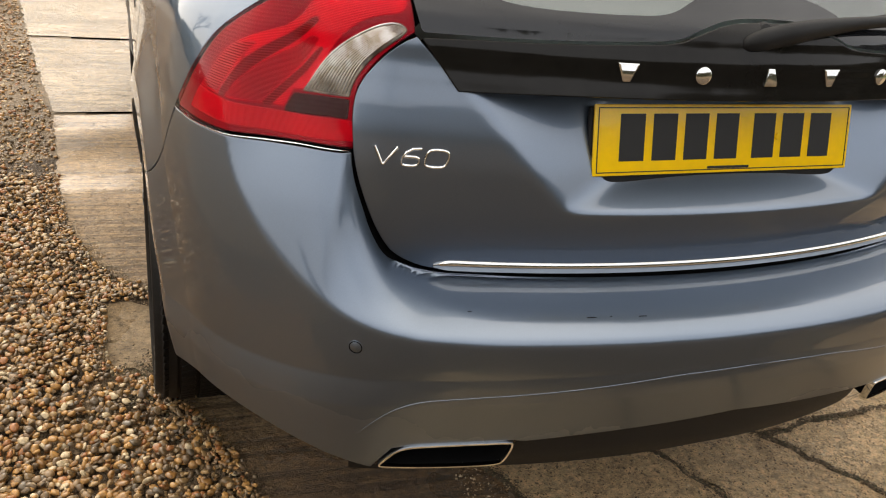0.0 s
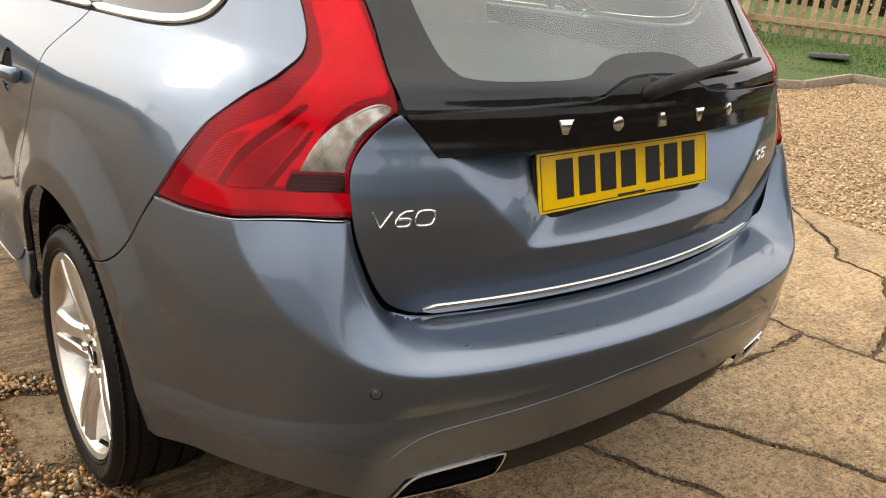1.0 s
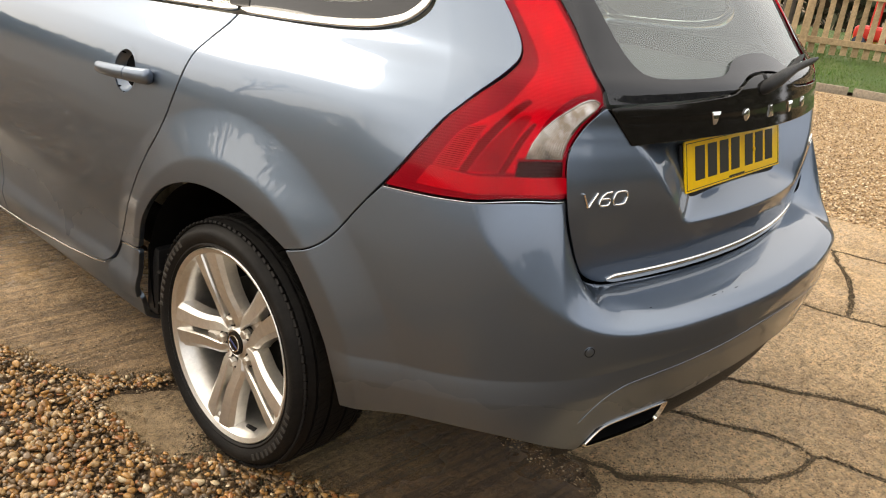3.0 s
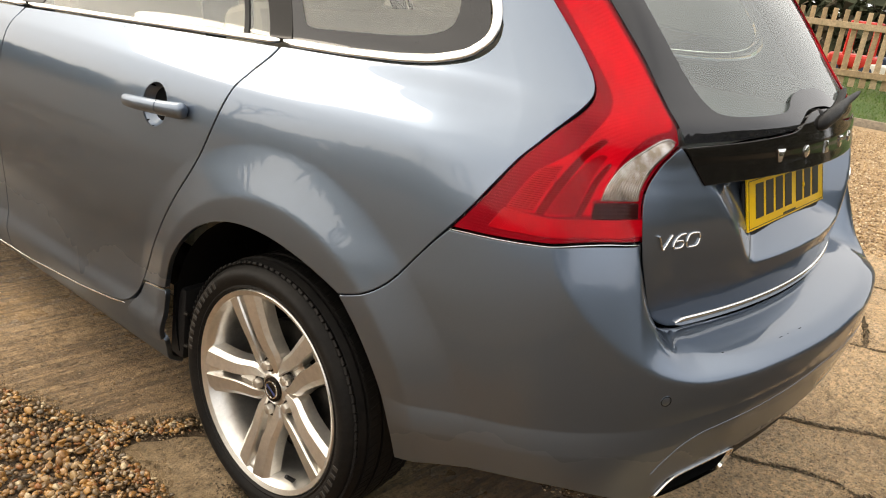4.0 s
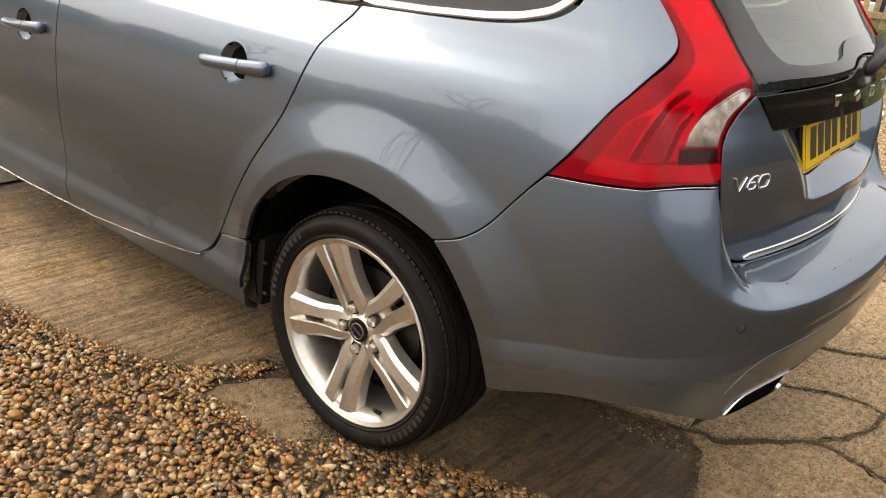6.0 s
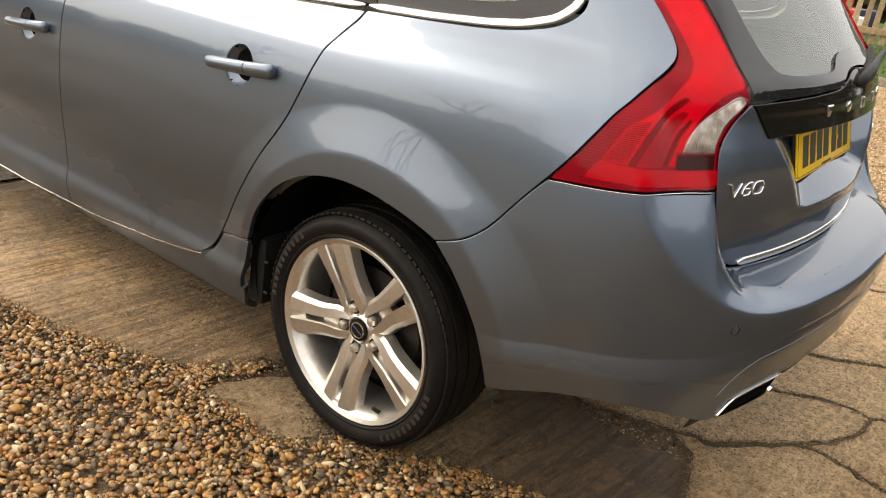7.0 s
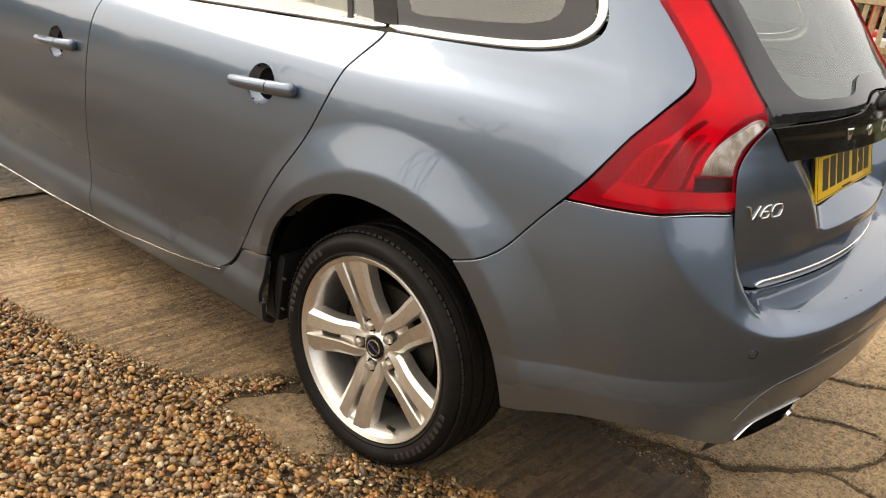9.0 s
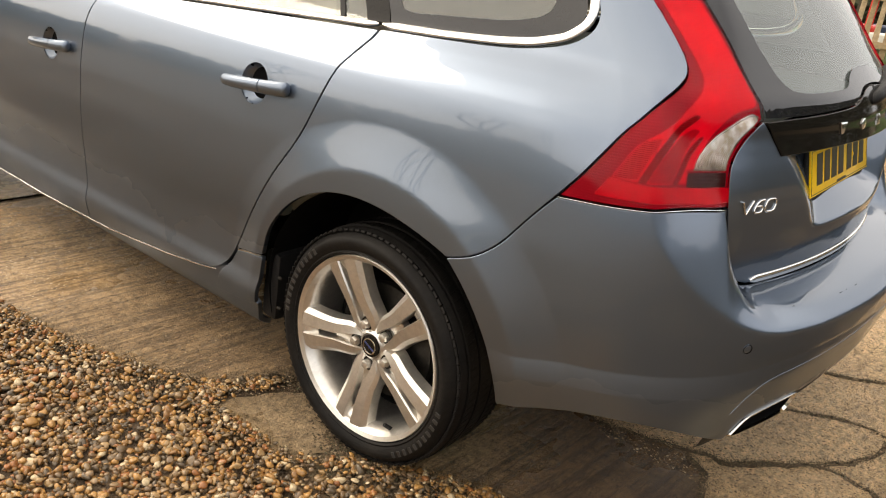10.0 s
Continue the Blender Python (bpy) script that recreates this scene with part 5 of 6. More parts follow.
def stroke_badge(name, base, line, width, closed, label, slant=.26):
    """A raised chrome stroke along a line, slanted like a numeral of the badge."""
    p = outline([(x, y) for x, y in line], 2) if closed else np.array(line, float)
    p = np.stack([p[:, 0] + slant * p[:, 1], p[:, 1]], -1)
    t = np.roll(p, -1, 0) - np.roll(p, 1, 0) if closed else np.gradient(p, axis=0)
    t /= np.linalg.norm(t, axis=1, keepdims=True)
    side = np.stack([-t[:, 1], t[:, 0]], -1)
    bm, n = bmesh.new(), len(p)
    rows = [[bm.verts.new((*(p[i] + side[i] * w * width), h)) for i in range(n)] for w, h in ((-.5, -.003), (-.5, .0016), (-.18, .0030), (.18, .0030), (.5, .0016), (.5, -.003))]
    for a, b in zip(rows, rows[1:]):
        for i in range(n if closed else n - 1):
            j = (i + 1) % n
            bm.faces.new((a[i], a[j], b[j], b[i]))
    if not closed:
        bm.faces.new([r_[0] for r_ in rows])
        bm.faces.new([r_[-1] for r_ in rows])
    bmesh.ops.recalc_face_normals(bm, faces=bm.faces)
    bm.transform(base)
    part(name, bm, CHROME, tailgate, label, angle=25)


OVAL = [(.0135 * math.cos(k * math.pi / 12), .0130 * math.sin(k * math.pi / 12)) for k in range(24)]
WEDGE = [(-.017, .013), (.017, .013), (.006, -.013), (-.006, -.013)]
BLOCK = [(-.009, .013), (.004, .013), (.013, -.006), (.013, -.013), (-.011, -.013)]
for x, shape in ((-.266, WEDGE), (-.133, OVAL), (0, BLOCK), (.133, WEDGE), (.266, OVAL)):
    plain_badge("band_badge", badge_base(s_rear(x), .972, 1 if x > 0 else -1, .0045, True), shape, "small chrome shape on the black band")
model = badge_base(.590, .834, -1, 0, False) @ Matrix.Diagonal((.87, 1.03, 1, 1))
stroke_badge("badge_letter", model, [(-.062, .0125), (-.0485, -.0125), (-.046, -.0125), (-.024, .0125)], .0042, False, "slanted chrome letter", 0)
stroke_badge("badge_numeral", model, [(.012, .0125), (-.002, .0112), (-.011, .006), (-.0155, -.002), (-.0155, -.008), (-.012, -.0118), (-.006, -.0127), (.006, -.0127), (.012, -.0105), (.0135, -.006), (.012, -.0015), (.006, .0003), (-.014, .0003)], .0040, False, "slanted chrome numeral")
stroke_badge("badge_numeral", model, [(.026, .0125), (.056, .0125), (.060, .004), (.060, -.004), (.056, -.0125), (.026, -.0125), (.022, -.004), (.022, .004)], .0040, True, "slanted chrome numeral")
engine = badge_base(s_rear(.482), .848, 1, 0, False)
stroke_badge("badge_letter", engine, [(-.034, .0105), (-.014, .0105), (-.008, .004), (-.008, -.004), (-.014, -.0105), (-.034, -.0105)], .0045, True, "small chrome letter", .12)
stroke_badge("badge_numeral", engine, [(.026, .0105), (.006, .0105), (.004, .0015), (.018, .002), (.024, -.003), (.022, -.009), (.016, -.0105), (.002, -.0105)], .0045, False, "small chrome numeral", .12)

# wiper
wiper = part("wiper_hub", lathe([(0, .018), (.010, .018), (.015, .014), (.018, .0), (.020, -.02)], 30, Matrix.Translation((-.012, .218, 1.030)) @ pose(0, 0, 0, 60, 0, 0)), BLACK_PLASTIC, tailgate, "black wiper hub")
KNOTS = ((0, -.058, .200, 1.016, .004), (.06, -.050, .194, 1.019, .011), (.14, -.030, .190, 1.025, .0165), (.27, .020, .190, 1.036, .0175), (.42, .085, .196, 1.046, .0150), (.62, .180, .208, 1.055, .0105), (.9, .330, .226, 1.063, .0080), (1.0, .385, .233, 1.066, .0045))
line = [curve([(k[0], k[n]) for k in KNOTS]) for n in (1, 2, 3, 4)]
bm = bmesh.new()
rings = []
for t in np.linspace(0, 1, 40):
    x, y, z, r = (float(f(t)) for f in line)
    x1, y1, z1, _ = (float(f(min(1, t + .02))) for f in line)
    x0, y0, z0, _ = (float(f(max(0, t - .02))) for f in line)
    q = Vector((x1 - x0, y1 - y0, z1 - z0)).to_track_quat("X", "Z")
    rings.append([bm.verts.new(Vector((x, y, z)) + q @ Vector((0, r * .8 * math.cos(a), r * math.sin(a)))) for a in [2 * math.pi * k / 16 for k in range(16)]])
for p, q in zip(rings, rings[1:]):
    for k in range(16):
        bm.faces.new((p[k], p[(k + 1) % 16], q[(k + 1) % 16], q[k]))
bm.faces.new(rings[0])
bm.faces.new(rings[-1])
bmesh.ops.recalc_face_normals(bm, faces=bm.faces)
part("wiper_arm", bm, BLACK_PLASTIC, wiper, "black rear wiper arm")
bead("wiper_blade", [(s_rear(x), 1.036 + .080 * x) for x in np.linspace(.03, .392, 26)], .010, .010, RUBBER, wiper, lift=.004, mirror=True, flat=True)

# cabin: seats and trims behind the glass
def seat(x, y, w, back_z):
    for nm, size, m, mat in (("seat_back", (w, .16, .62), Matrix.Translation((x, y, .80)) @ pose(0, 0, 0, -14, 0, 0), SEAT), ("seat_cushion", (w, .50, .16), Matrix.Translation((x, y + .26, .50)), SEAT)):
        bm = bmesh.new()
        box(bm, size, m, .05, 3)
        part(nm, bm, mat, car)
    for hx in ([x] if w < .7 else [x - .42, x + .42]):
        bm = bmesh.new()
        box(bm, (.27, .11, .18), Matrix.Translation((hx, y - .09, back_z)) @ pose(0, 0, 0, -10, 0, 0), .045, 3)
        part("headrest", bm, SEAT, car)


seat(0, 1.42, 1.24, 1.20)
seat(-.37, 2.40, .50, 1.19)
seat(.37, 2.40, .50, 1.19)
bm = bmesh.new()
box(bm, (1.12, .94, .02), Matrix.Translation((0, .785, .982)) @ pose(0, 0, 0, 1, 0, 0), .008)
part("load_cover", bm, GREY_IN, car, "grey load cover")
bm = bmesh.new()
box(bm, (1.18, 3.0, .02), Matrix.Translation((0, 2.1, .42)), .006)
part("cabin_floor", bm, DARK_IN, car)
bm = bmesh.new()
box(bm, (1.34, .45, .22), Matrix.Translation((0, 3.15, .88)), .06, 3)
part("dashboard", bm, DARK_IN, car)
bm = bmesh.new()
box(bm, (1.12, 1.9, .012), Matrix.Translation((0, 1.5, 1.405)), .004)
part("headlining", bm, TRIM_IN, car)
for sx in (-1, 1):
    bm = bmesh.new()
    box(bm, (.05, 2.0, .50), Matrix.Translation((sx * .735, 2.45, .72)), .02)
    part("door_lining", bm, TRIM_IN, car)
    bm = bmesh.new()
    box(bm, (.22, .13, .15), Matrix.Translation((sx * .98, 3.02, 1.03)), .045, 3)
    mirror = part("door_mirror", bm, PAINT, car, "painted door mirror")
    bm = bmesh.new()
    box(bm, (.17, .006, .11), Matrix.Translation((sx * .985, 2.953, 1.03)), .002)
    part("mirror_glass", bm, CHROME, mirror)

# ---- ground ----
def flat_place(h):
    def f(x, y):
        z = h + np.array([0.006 * noise.noise((a * 1.7, b * 1.7, 0)) + .0025 * noise.noise((a * 9, b * 9, 3)) for a, b in zip(x, y)])
        return np.stack([x, y, z], -1)
    return f


def up(x, y):
    return np.stack([0 * x, 0 * x, 0 * x + 1.0], -1)


ground = put("ground", mesh_of("ground", [(-400, -400, -.011), (400, -400, -.011), (400, 400, -.011), (-400, 400, -.011)], [(0, 1, 2, 3)], SOIL))
tagged(ground, "bare damp soil under the yard", "ground", kind="structure")


def rough_line(line, step=0.024, jag=0.013, seed=0):
    out = []
    for (a, b) in zip(line, line[1:]):
        k = max(1, int(math.hypot(b[0] - a[0], b[1] - a[1]) / step))
        for t in range(k):
            x, y = a[0] + (b[0] - a[0]) * t / k, a[1] + (b[1] - a[1]) * t / k
            out.append((x + jag * noise.noise((x * 21, y * 21, seed)) + jag * .6 * noise.noise((x * 55, y * 55, seed + 5)), y + jag * noise.noise((x * 21, y * 21, seed + 9)) + jag * .6 * noise.noise((x * 55, y * 55, seed + 3))))
    return out + [line[-1]]


# cracks between the slabs
C1 = [(-.50, 3.2), (-.27, .80), (-.24, .55), (-.21, .47), (-.18, .36)]
C1B = [(-.18, .36), (-.160, .268), (-.10, .207), (-.05, .158), (.03, .086)]
C1C = [(.03, .086), (.12, .002), (.182, -.032), (.29, -.054), (.365, -.050)]
C1D = [(.03, .086), (.050, .014), (.034, -.066), (.010, -.157), (-.01, -.28), (-.02, -.40)]
C2 = [(.05, 3.2), (.13, .70), (.18, .48), (.225, .39), (.255, .31), (.285, .22), (.33, .135), (.375, .045), (.384, -.005), (.365, -.050)]
C2B = [(.365, -.050), (.395, -.110), (.42, -.25), (.45, -.40)]
C3A = [(.50, 3.2), (.42, .70), (.46, .48), (.53, .41)]
C3B = [(.53, .41), (.62, .27), (.68, .165), (.735, .075), (.79, -.02), (.82, -.12), (.86, -.25), (.90, -.40)]
C4A = [(1.30, 3.2), (1.40, .80), (1.45, .55), (1.46, .43)]
C4B = [(1.46, .43), (1.48, .28), (1.51, .20)]
C4C = [(1.51, .20), (1.55, .10), (1.64, -.15), (1.75, -.40)]
C5A = [(2.6, 3.2), (2.92, 1.33), (2.50, .83), (2.36, .76), (2.34, .53)]
C5B = [(2.34, .53), (2.42, .20), (2.55, -.40)]
X34 = [(.53, .41), (.68, .44), (.98, .44), (1.20, .42), (1.46, .43)]
X45 = [(1.51, .20), (1.70, .24), (1.95, .33), (2.34, .53)]
X0 = [(-.18, .36), (-.24, .29), (-.34, .25), (-.52, .20), (-.72, .12)]
EDGE_L = [(-.72, .12), (-.74, .51), (-.80, .66), (-.86, .82), (-.93, .94), (-.80, 1.12), (-.72, 1.28), (-.80, 1.40), (-.88, 1.41), (-.98, 1.47), (-1.06, 1.57), (-1.13, 1.75), (-1.19, 1.95), (-1.23, 2.26), (-1.22, 2.6), (-1.27, 3.2)]
EDGE_R = [(3.06, -.40), (3.12, .6), (3.10, .95), (2.95, 1.25), (3.0, 3.2)]
r = rough_line
SLABS = [
    r(C1)[:-1] + r(X0) + r(EDGE_L)[1:],
    r(C1D[::-1])[:-1] + r(C1B[::-1])[:-1] + r(X0)[:-1] + [(-.72, .12), (-.66, -.6), (-.7, -.40)],
    r(C1)[:-1] + r(C1B)[:-1] + r(C1C)[:-1] + r(C2[::-1]),
    r(C1D[::-1])[:-1] + r(C1C)[:-1] + r(C2B),
    r(C2)[:-1] + r(C2B) + r(C3B[::-1])[:-1] + r(C3A[::-1]),
    r(C3A)[:-1] + r(X34)[:-1] + r(C4A[::-1]),
    r(C3B[::-1])[:-1] + r(X34)[:-1] + r(C4B)[:-1] + r(C4C),
    r(C4A)[:-1] + r(C4B)[:-1] + r(X45)[:-1] + r(C5A[::-1]),
    r(C4C[::-1])[:-1] + r(X45)[:-1] + r(C5B),
    r(C5A)[:-1] + r(C5B)[:-1] + [C5B[-1]] + r(EDGE_R),
    r([(-1.27, 3.23), (-1.40, 4.08), (-1.50, 4.85), (.48, 4.75), (.5, 3.23)]),
    r([(.53, 3.23), (.51, 4.75), (3.0, 4.7), (3.0, 3.23)]),
    r([(-1.51, 4.90), (-1.67, 6.14), (-1.75, 9.0), (.5, 9.0), (.48, 4.80)]),
    r([(.52, 4.80), (.54, 9.0), (3.0, 9.0), (3.0, 4.75)]),
]
concrete = thing("concrete_yard", "old cracked concrete slabs, damp and stained", "pavement")
tagged(concrete, kind="structure")
for k, pts in enumerate(SLABS):
    poly = np.array([p[:2] for p in pts])
    poly = poly if area(poly) > 0 else poly[::-1]
    poly = shrink(poly, np.array([[.0098 + .0085 * noise.noise((a * 7, b * 7, 2)) + .006 * noise.noise((a * 30, b * 30, k))] for a, b in poly]))
    far = k > 9
    P, F, N = sheet(poly, .20 if far else .05, .20 if far else .05, flat_place(0), up, lip=.05, wear=5)
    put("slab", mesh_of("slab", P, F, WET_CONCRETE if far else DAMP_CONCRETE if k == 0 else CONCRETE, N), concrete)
# loose broken piece beside the wheel
P, F, N = sheet(shrink(np.array(rough_line([(-.96, 1.04), (-1.03, 1.03), (-1.055, 1.12), (-1.05, 1.26), (-1.04, 1.385), (-.96, 1.375), (-.86, 1.33), (-.76, 1.24), (-.80, 1.14), (-.92, .97), (-.96, 1.04)])), .002), .05, .05, flat_place(-.006), up, lip=.05, wear=4)
put("broken_slab", mesh_of("broken_slab", P, F, BROKEN_CONCRETE, N), concrete)

# gravel beds, lawn
def bed(name, pts, mat, h, label, category):
    P, F, N = sheet(np.array(pts, float), .25, .25, lambda x, y: np.stack([x, y, np.array([h + .012 * noise.noise((a * 1.3, b * 1.3, 0)) for a, b in zip(x, y)])], -1), up, lip=0)
    return tagged(put(name, mesh_of(name, P, F, mat)), label, category, kind="structure")


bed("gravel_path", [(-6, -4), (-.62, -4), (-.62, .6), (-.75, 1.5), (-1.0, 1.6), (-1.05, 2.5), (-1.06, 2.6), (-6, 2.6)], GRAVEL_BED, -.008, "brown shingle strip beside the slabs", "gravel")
bed("gravel_strip", [(-6, 2.6), (-1.06, 2.6), (-1.2, 4), (-1.5, 9), (-6, 9)], SHINGLE_BED, -.008, "brown shingle strip along the slabs", "gravel")
# out of view; laid dark so that bumper and tailgate mirror dark ground
bed("gravel_yard", [(-.70, -4), (9.0, -4), (9.0, -1.3), (2.85, -1.3), (2.85, -.30), (-.70, -.30)], GRAVEL_BED, -.009, "unseen dark shingle behind the slabs, added to darken the reflections", "gravel")
# out of view; lighter ground added for the car's side to mirror
bed("gravel_field", [(-16, -9), (-2.3, -9), (-2.3, 12), (-16, 12)], SHINGLE_BED, -.004, "unseen brown shingle spread over the yard, added for the reflections", "gravel")
bed("gravel_drive", [(2.8, -1.3), (9.0, -1.3), (8.6, 2.4), (8.25, 3.55), (7.0, 3.45), (5.2, 4.4), (2.8, 5.6)], PALE_BED, -.004, "pale gravel drive before the lawn", "gravel")

# ---- lawn, edging, fence, trees ----
def lawn_height(x, y):
    d = (x - 8.3) * .90 + (y - 3.5) * .43
    return .02 + .30 * float(np.clip(d / 3.0, 0, 1) ** 1.2) if d > 0 else .02


LAWN = np.array([(9.6, -6), (8.75, 2.4), (8.38, 3.65), (7.05, 3.55), (5.2, 4.5), (3.2, 5.5), (3.2, 14), (16, 14), (16, -6)], float)
P, F, N = sheet(LAWN, .35, .35, lambda x, y: np.stack([x, y, np.array([lawn_height(a, b) + .02 * noise.noise((a, b, 4)) for a, b in zip(x, y)])], -1), up, lip=0)
tagged(put("lawn", mesh_of("lawn", P, F, GRASS)), "green lawn rising gently to the fence", "lawn", kind="structure")


def grass_tufts():
    rng = np.random.default_rng(5)
    V, F = [], []
    for _ in range(22000):
        x, y = rng.uniform(7.2, 11.5), rng.uniform(1.5, 8)
        if (x - 8.3) * .90 + (y - 3.5) * .43 < 0.05:
            continue
        z = lawn_height(x, y)
        a, h, w = rng.uniform(0, 6.28), rng.uniform(.015, .04), rng.uniform(.005, .011)
        dx, dy = math.cos(a), math.sin(a)
        i = len(V)
        lean = rng.uniform(-.02, .02)
        V += [(x - dx * w, y - dy * w, z - .01), (x + dx * w, y + dy * w, z - .01), (x + dy * lean, y - dx * lean, z + h)]
        F.append((i, i + 1, i + 2))
    return tagged(put("grass", mesh_of("grass", V, F, BLADES, smooth=False)), "short green grass blades on the lawn", "grass", kind="stuff")


grass_tufts()
for k, (a, b) in enumerate((((8.30, 3.62), (7.02, 3.50)), ((8.32, 3.62), (8.72, 2.4)), ((8.73, 2.36), (9.55, -4.0)), ((6.98, 3.50), (5.2, 4.4)))):
    a, b = Vector((*a, .02)), Vector((*b, .02))
    bm = bmesh.new()
    box(bm, ((b - a).length - .02, .045, .13), Matrix.Translation((a + b) / 2) @ Matrix.Rotation(math.atan2(b.y - a.y, b.x - a.x), 4, "Z"), .008)
    tagged(part("edging_board", bm, EDGING, None), "low weathered timber board edging the lawn", "edging", "edging boards")
bm = bmesh.new()
box(bm, (.62, .46, .05), Matrix.Translation((9.15, 4.35, lawn_height(9.15, 4.35) + .03)) @ pose(0, 0, 0, -4, 4, 25), .01)
cover = tagged(part("drain_cover", bm, IRON, None), "grey drain cover set in the lawn", "drain cover")
for k in range(5):
    bm = bmesh.new()
    box(bm, (.50, .03, .008), Matrix.Translation((9.15, 4.35, lawn_height(9.15, 4.35) + .058)) @ pose(0, 0, 0, -4, 4, 25) @ Matrix.Translation((0, -.16 + .08 * k, 0)), .002)
    part("cover_rib", bm, IRON, cover)


def picket_fence():
    a, b = Vector((7.4, 10.2, 0)), Vector((13.6, -2.4, 0))
    along = (b - a).normalized()
    face = Vector((along.y, -along.x, 0))
    turn = Matrix.Rotation(math.atan2(along.y, along.x), 4, "Z")
    fence = thing("picket_fence", "weathered timber picket fence along the lawn", "fence", place=a)
    pick = bmesh.new()
    box(pick, (.088, .020, 1.05), Matrix.Translation((0, 0, .56)), .004, 1)
    for v in pick.verts:
        if v.co.z > 1.05:
            v.co.x *= .72
    me = bpy.data.meshes.new("picket")
    pick.to_mesh(me)
    pick.free()
    me.materials.append(TIMBER)
    rng = random.Random(3)
    n = int((b - a).length / .150)
    for k in range(n):
        p = along * (k * .150)
        w = a + p
        o = put("picket", me, fence)
        o.matrix_basis = Matrix.Translation((p.x, p.y, lawn_height(w.x, w.y) + rng.uniform(-.01, .012))) @ turn @ pose(0, 0, 0, rng.uniform(-.8, .8), rng.uniform(-1.2, 1.2), 0)
    for h in (.22, .88):
        for k in range(int((b - a).length / 2.4) + 1):
            p0, p1 = along * (k * 2.4), along * min((k + 1) * 2.4, (b - a).length)
            m = (p0 + p1) / 2
            w = a + m
            bm = bmesh.new()
            box(bm, ((p1 - p0).length - .01, .045, .09), Matrix.Translation(m - face * -.034 + Vector((0, 0, lawn_height(w.x, w.y) + h))) @ turn, .004, 1)
            part("rail", bm, TIMBER, fence)
    for k in range(int((b - a).length / 2.4) + 1):
        p = along * (k * 2.4)
        w = a + p
        bm = bmesh.new()
        box(bm, (.10, .10, 1.25), Matrix.Translation(p + face * .10 + Vector((0, 0, lawn_height(w.x, w.y) + .55))) @ turn, .006, 1)
        part("post", bm, TIMBER, fence)


picket_fence()


# play things behind the fence
def play_things():
    base = Vector((12.15, 3.10, .32))
    ride = thing("play_car", "small red and yellow plastic ride-on toy behind the fence", "toy", place=base)
    bm = bmesh.new()
    box(bm, (.42, .75, .22), Matrix.Translation((0, 0, .24)), .08, 3)
    part("body", bm, TOY_RED, ride)
    bm = bmesh.new()
    box(bm, (.40, .42, .07), Matrix.Translation((0, -.05, .82)), .03, 3)
    part("canopy", bm, TOY_RED, ride)
    for sx in (-.17, .17):
        for sy in (-.22, .14):
            bm = bmesh.new()
            rod(bm, (sx, sy, .33), (sx, sy, .80), .025, .02, 8)
            part("pillar", bm, TOY_RED, ride)
        for sy in (-.25, .25):
            bm = bmesh.new()
            rod(bm, (sx * 1.2 - .03, sy, .10), (sx * 1.2 + .03, sy, .10), .10, .10, 16)
            part("wheel", bm, TOY_BLUE, ride)
    for k, (dx, dy, mat, s) in enumerate(((-.10, -.42, TOY_WHITE, .26), (.45, .35, TOY_YELLOW, .30), (.60, -.35, TOY_BLUE, .36))):
        bm = bmesh.new()
        box(bm, (s, s * 1.2, s * .9), Matrix.Translation((base.x + dx, base.y + dy, .34 + s * .45)) @ pose(0, 0, 0, 0, 0, 20 * k), .05, 3)
        tagged(part("toy_crate", bm, mat, None), ("white", "yellow", "dark blue")[k] + " plastic toy box behind the fence", "toy box", "toys behind the fence")


play_things()


# bare trees and hedges round the yard
def bare_tree(place, height, seed):
    rng = random.Random(seed)
    tree = thing("bare_tree", "bare winter tree with forking branches", "tree", "trees round the yard", place)
    limbs = []

    def grow(p, d, length, r, depth):
        n = 3
        for k in range(n):
            q = p + d * (length / n)
            limbs.append((depth, p, q, r * (1 - .22 * k / n), r * (1 - .22 * (k + 1) / n)))
            p = q
            d = (d + Vector((rng.uniform(-.16, .16), rng.uniform(-.16, .16), rng.uniform(-.04, .12)))).normalized()
        if depth < 4:
            for k in range(rng.choice((2, 3, 3))):
                side = Vector((rng.uniform(-1, 1), rng.uniform(-1, 1), rng.uniform(.0, .7)))
                grow(p, (d * .75 + side * .62).normalized(), length * rng.uniform(.62, .84), r * rng.uniform(.55, .70), depth + 1)
    grow(Vector((0, 0, -.1)), Vector((0, 0, 1)), height * .24, height * .013, 0)
    for nm, lo, hi, sides in (("trunk", 0, 0, 10), ("limbs", 1, 2, 7), ("twigs", 3, 9, 4)):
        V, F = [], []
        for depth, a, b, r0, r1 in limbs:
            if not lo <= depth <= hi:
                continue
            q = (b - a).to_track_quat("Z", "Y")
            i = len(V)
            for c, rr in ((a, r0), (b, r1)):
                V += [c + q @ Vector((max(rr, .006) * math.cos(6.283 * k / sides), max(rr, .006) * math.sin(6.283 * k / sides), 0)) for k in range(sides)]
            F += [(i + k, i + (k + 1) % sides, i + sides + (k + 1) % sides, i + sides + k) for k in range(sides)]
        put(nm, mesh_of(nm, V, F, BARK), tree)


for k, (x, y, h) in enumerate(((-24, 5.0, 12), (-26, -8, 12), (-16, 19, 12), (-30, 16, 14), (-9, -16, 11), (16, 6, 10))):
    bare_tree((x, y, -.04), h, 20 + k)


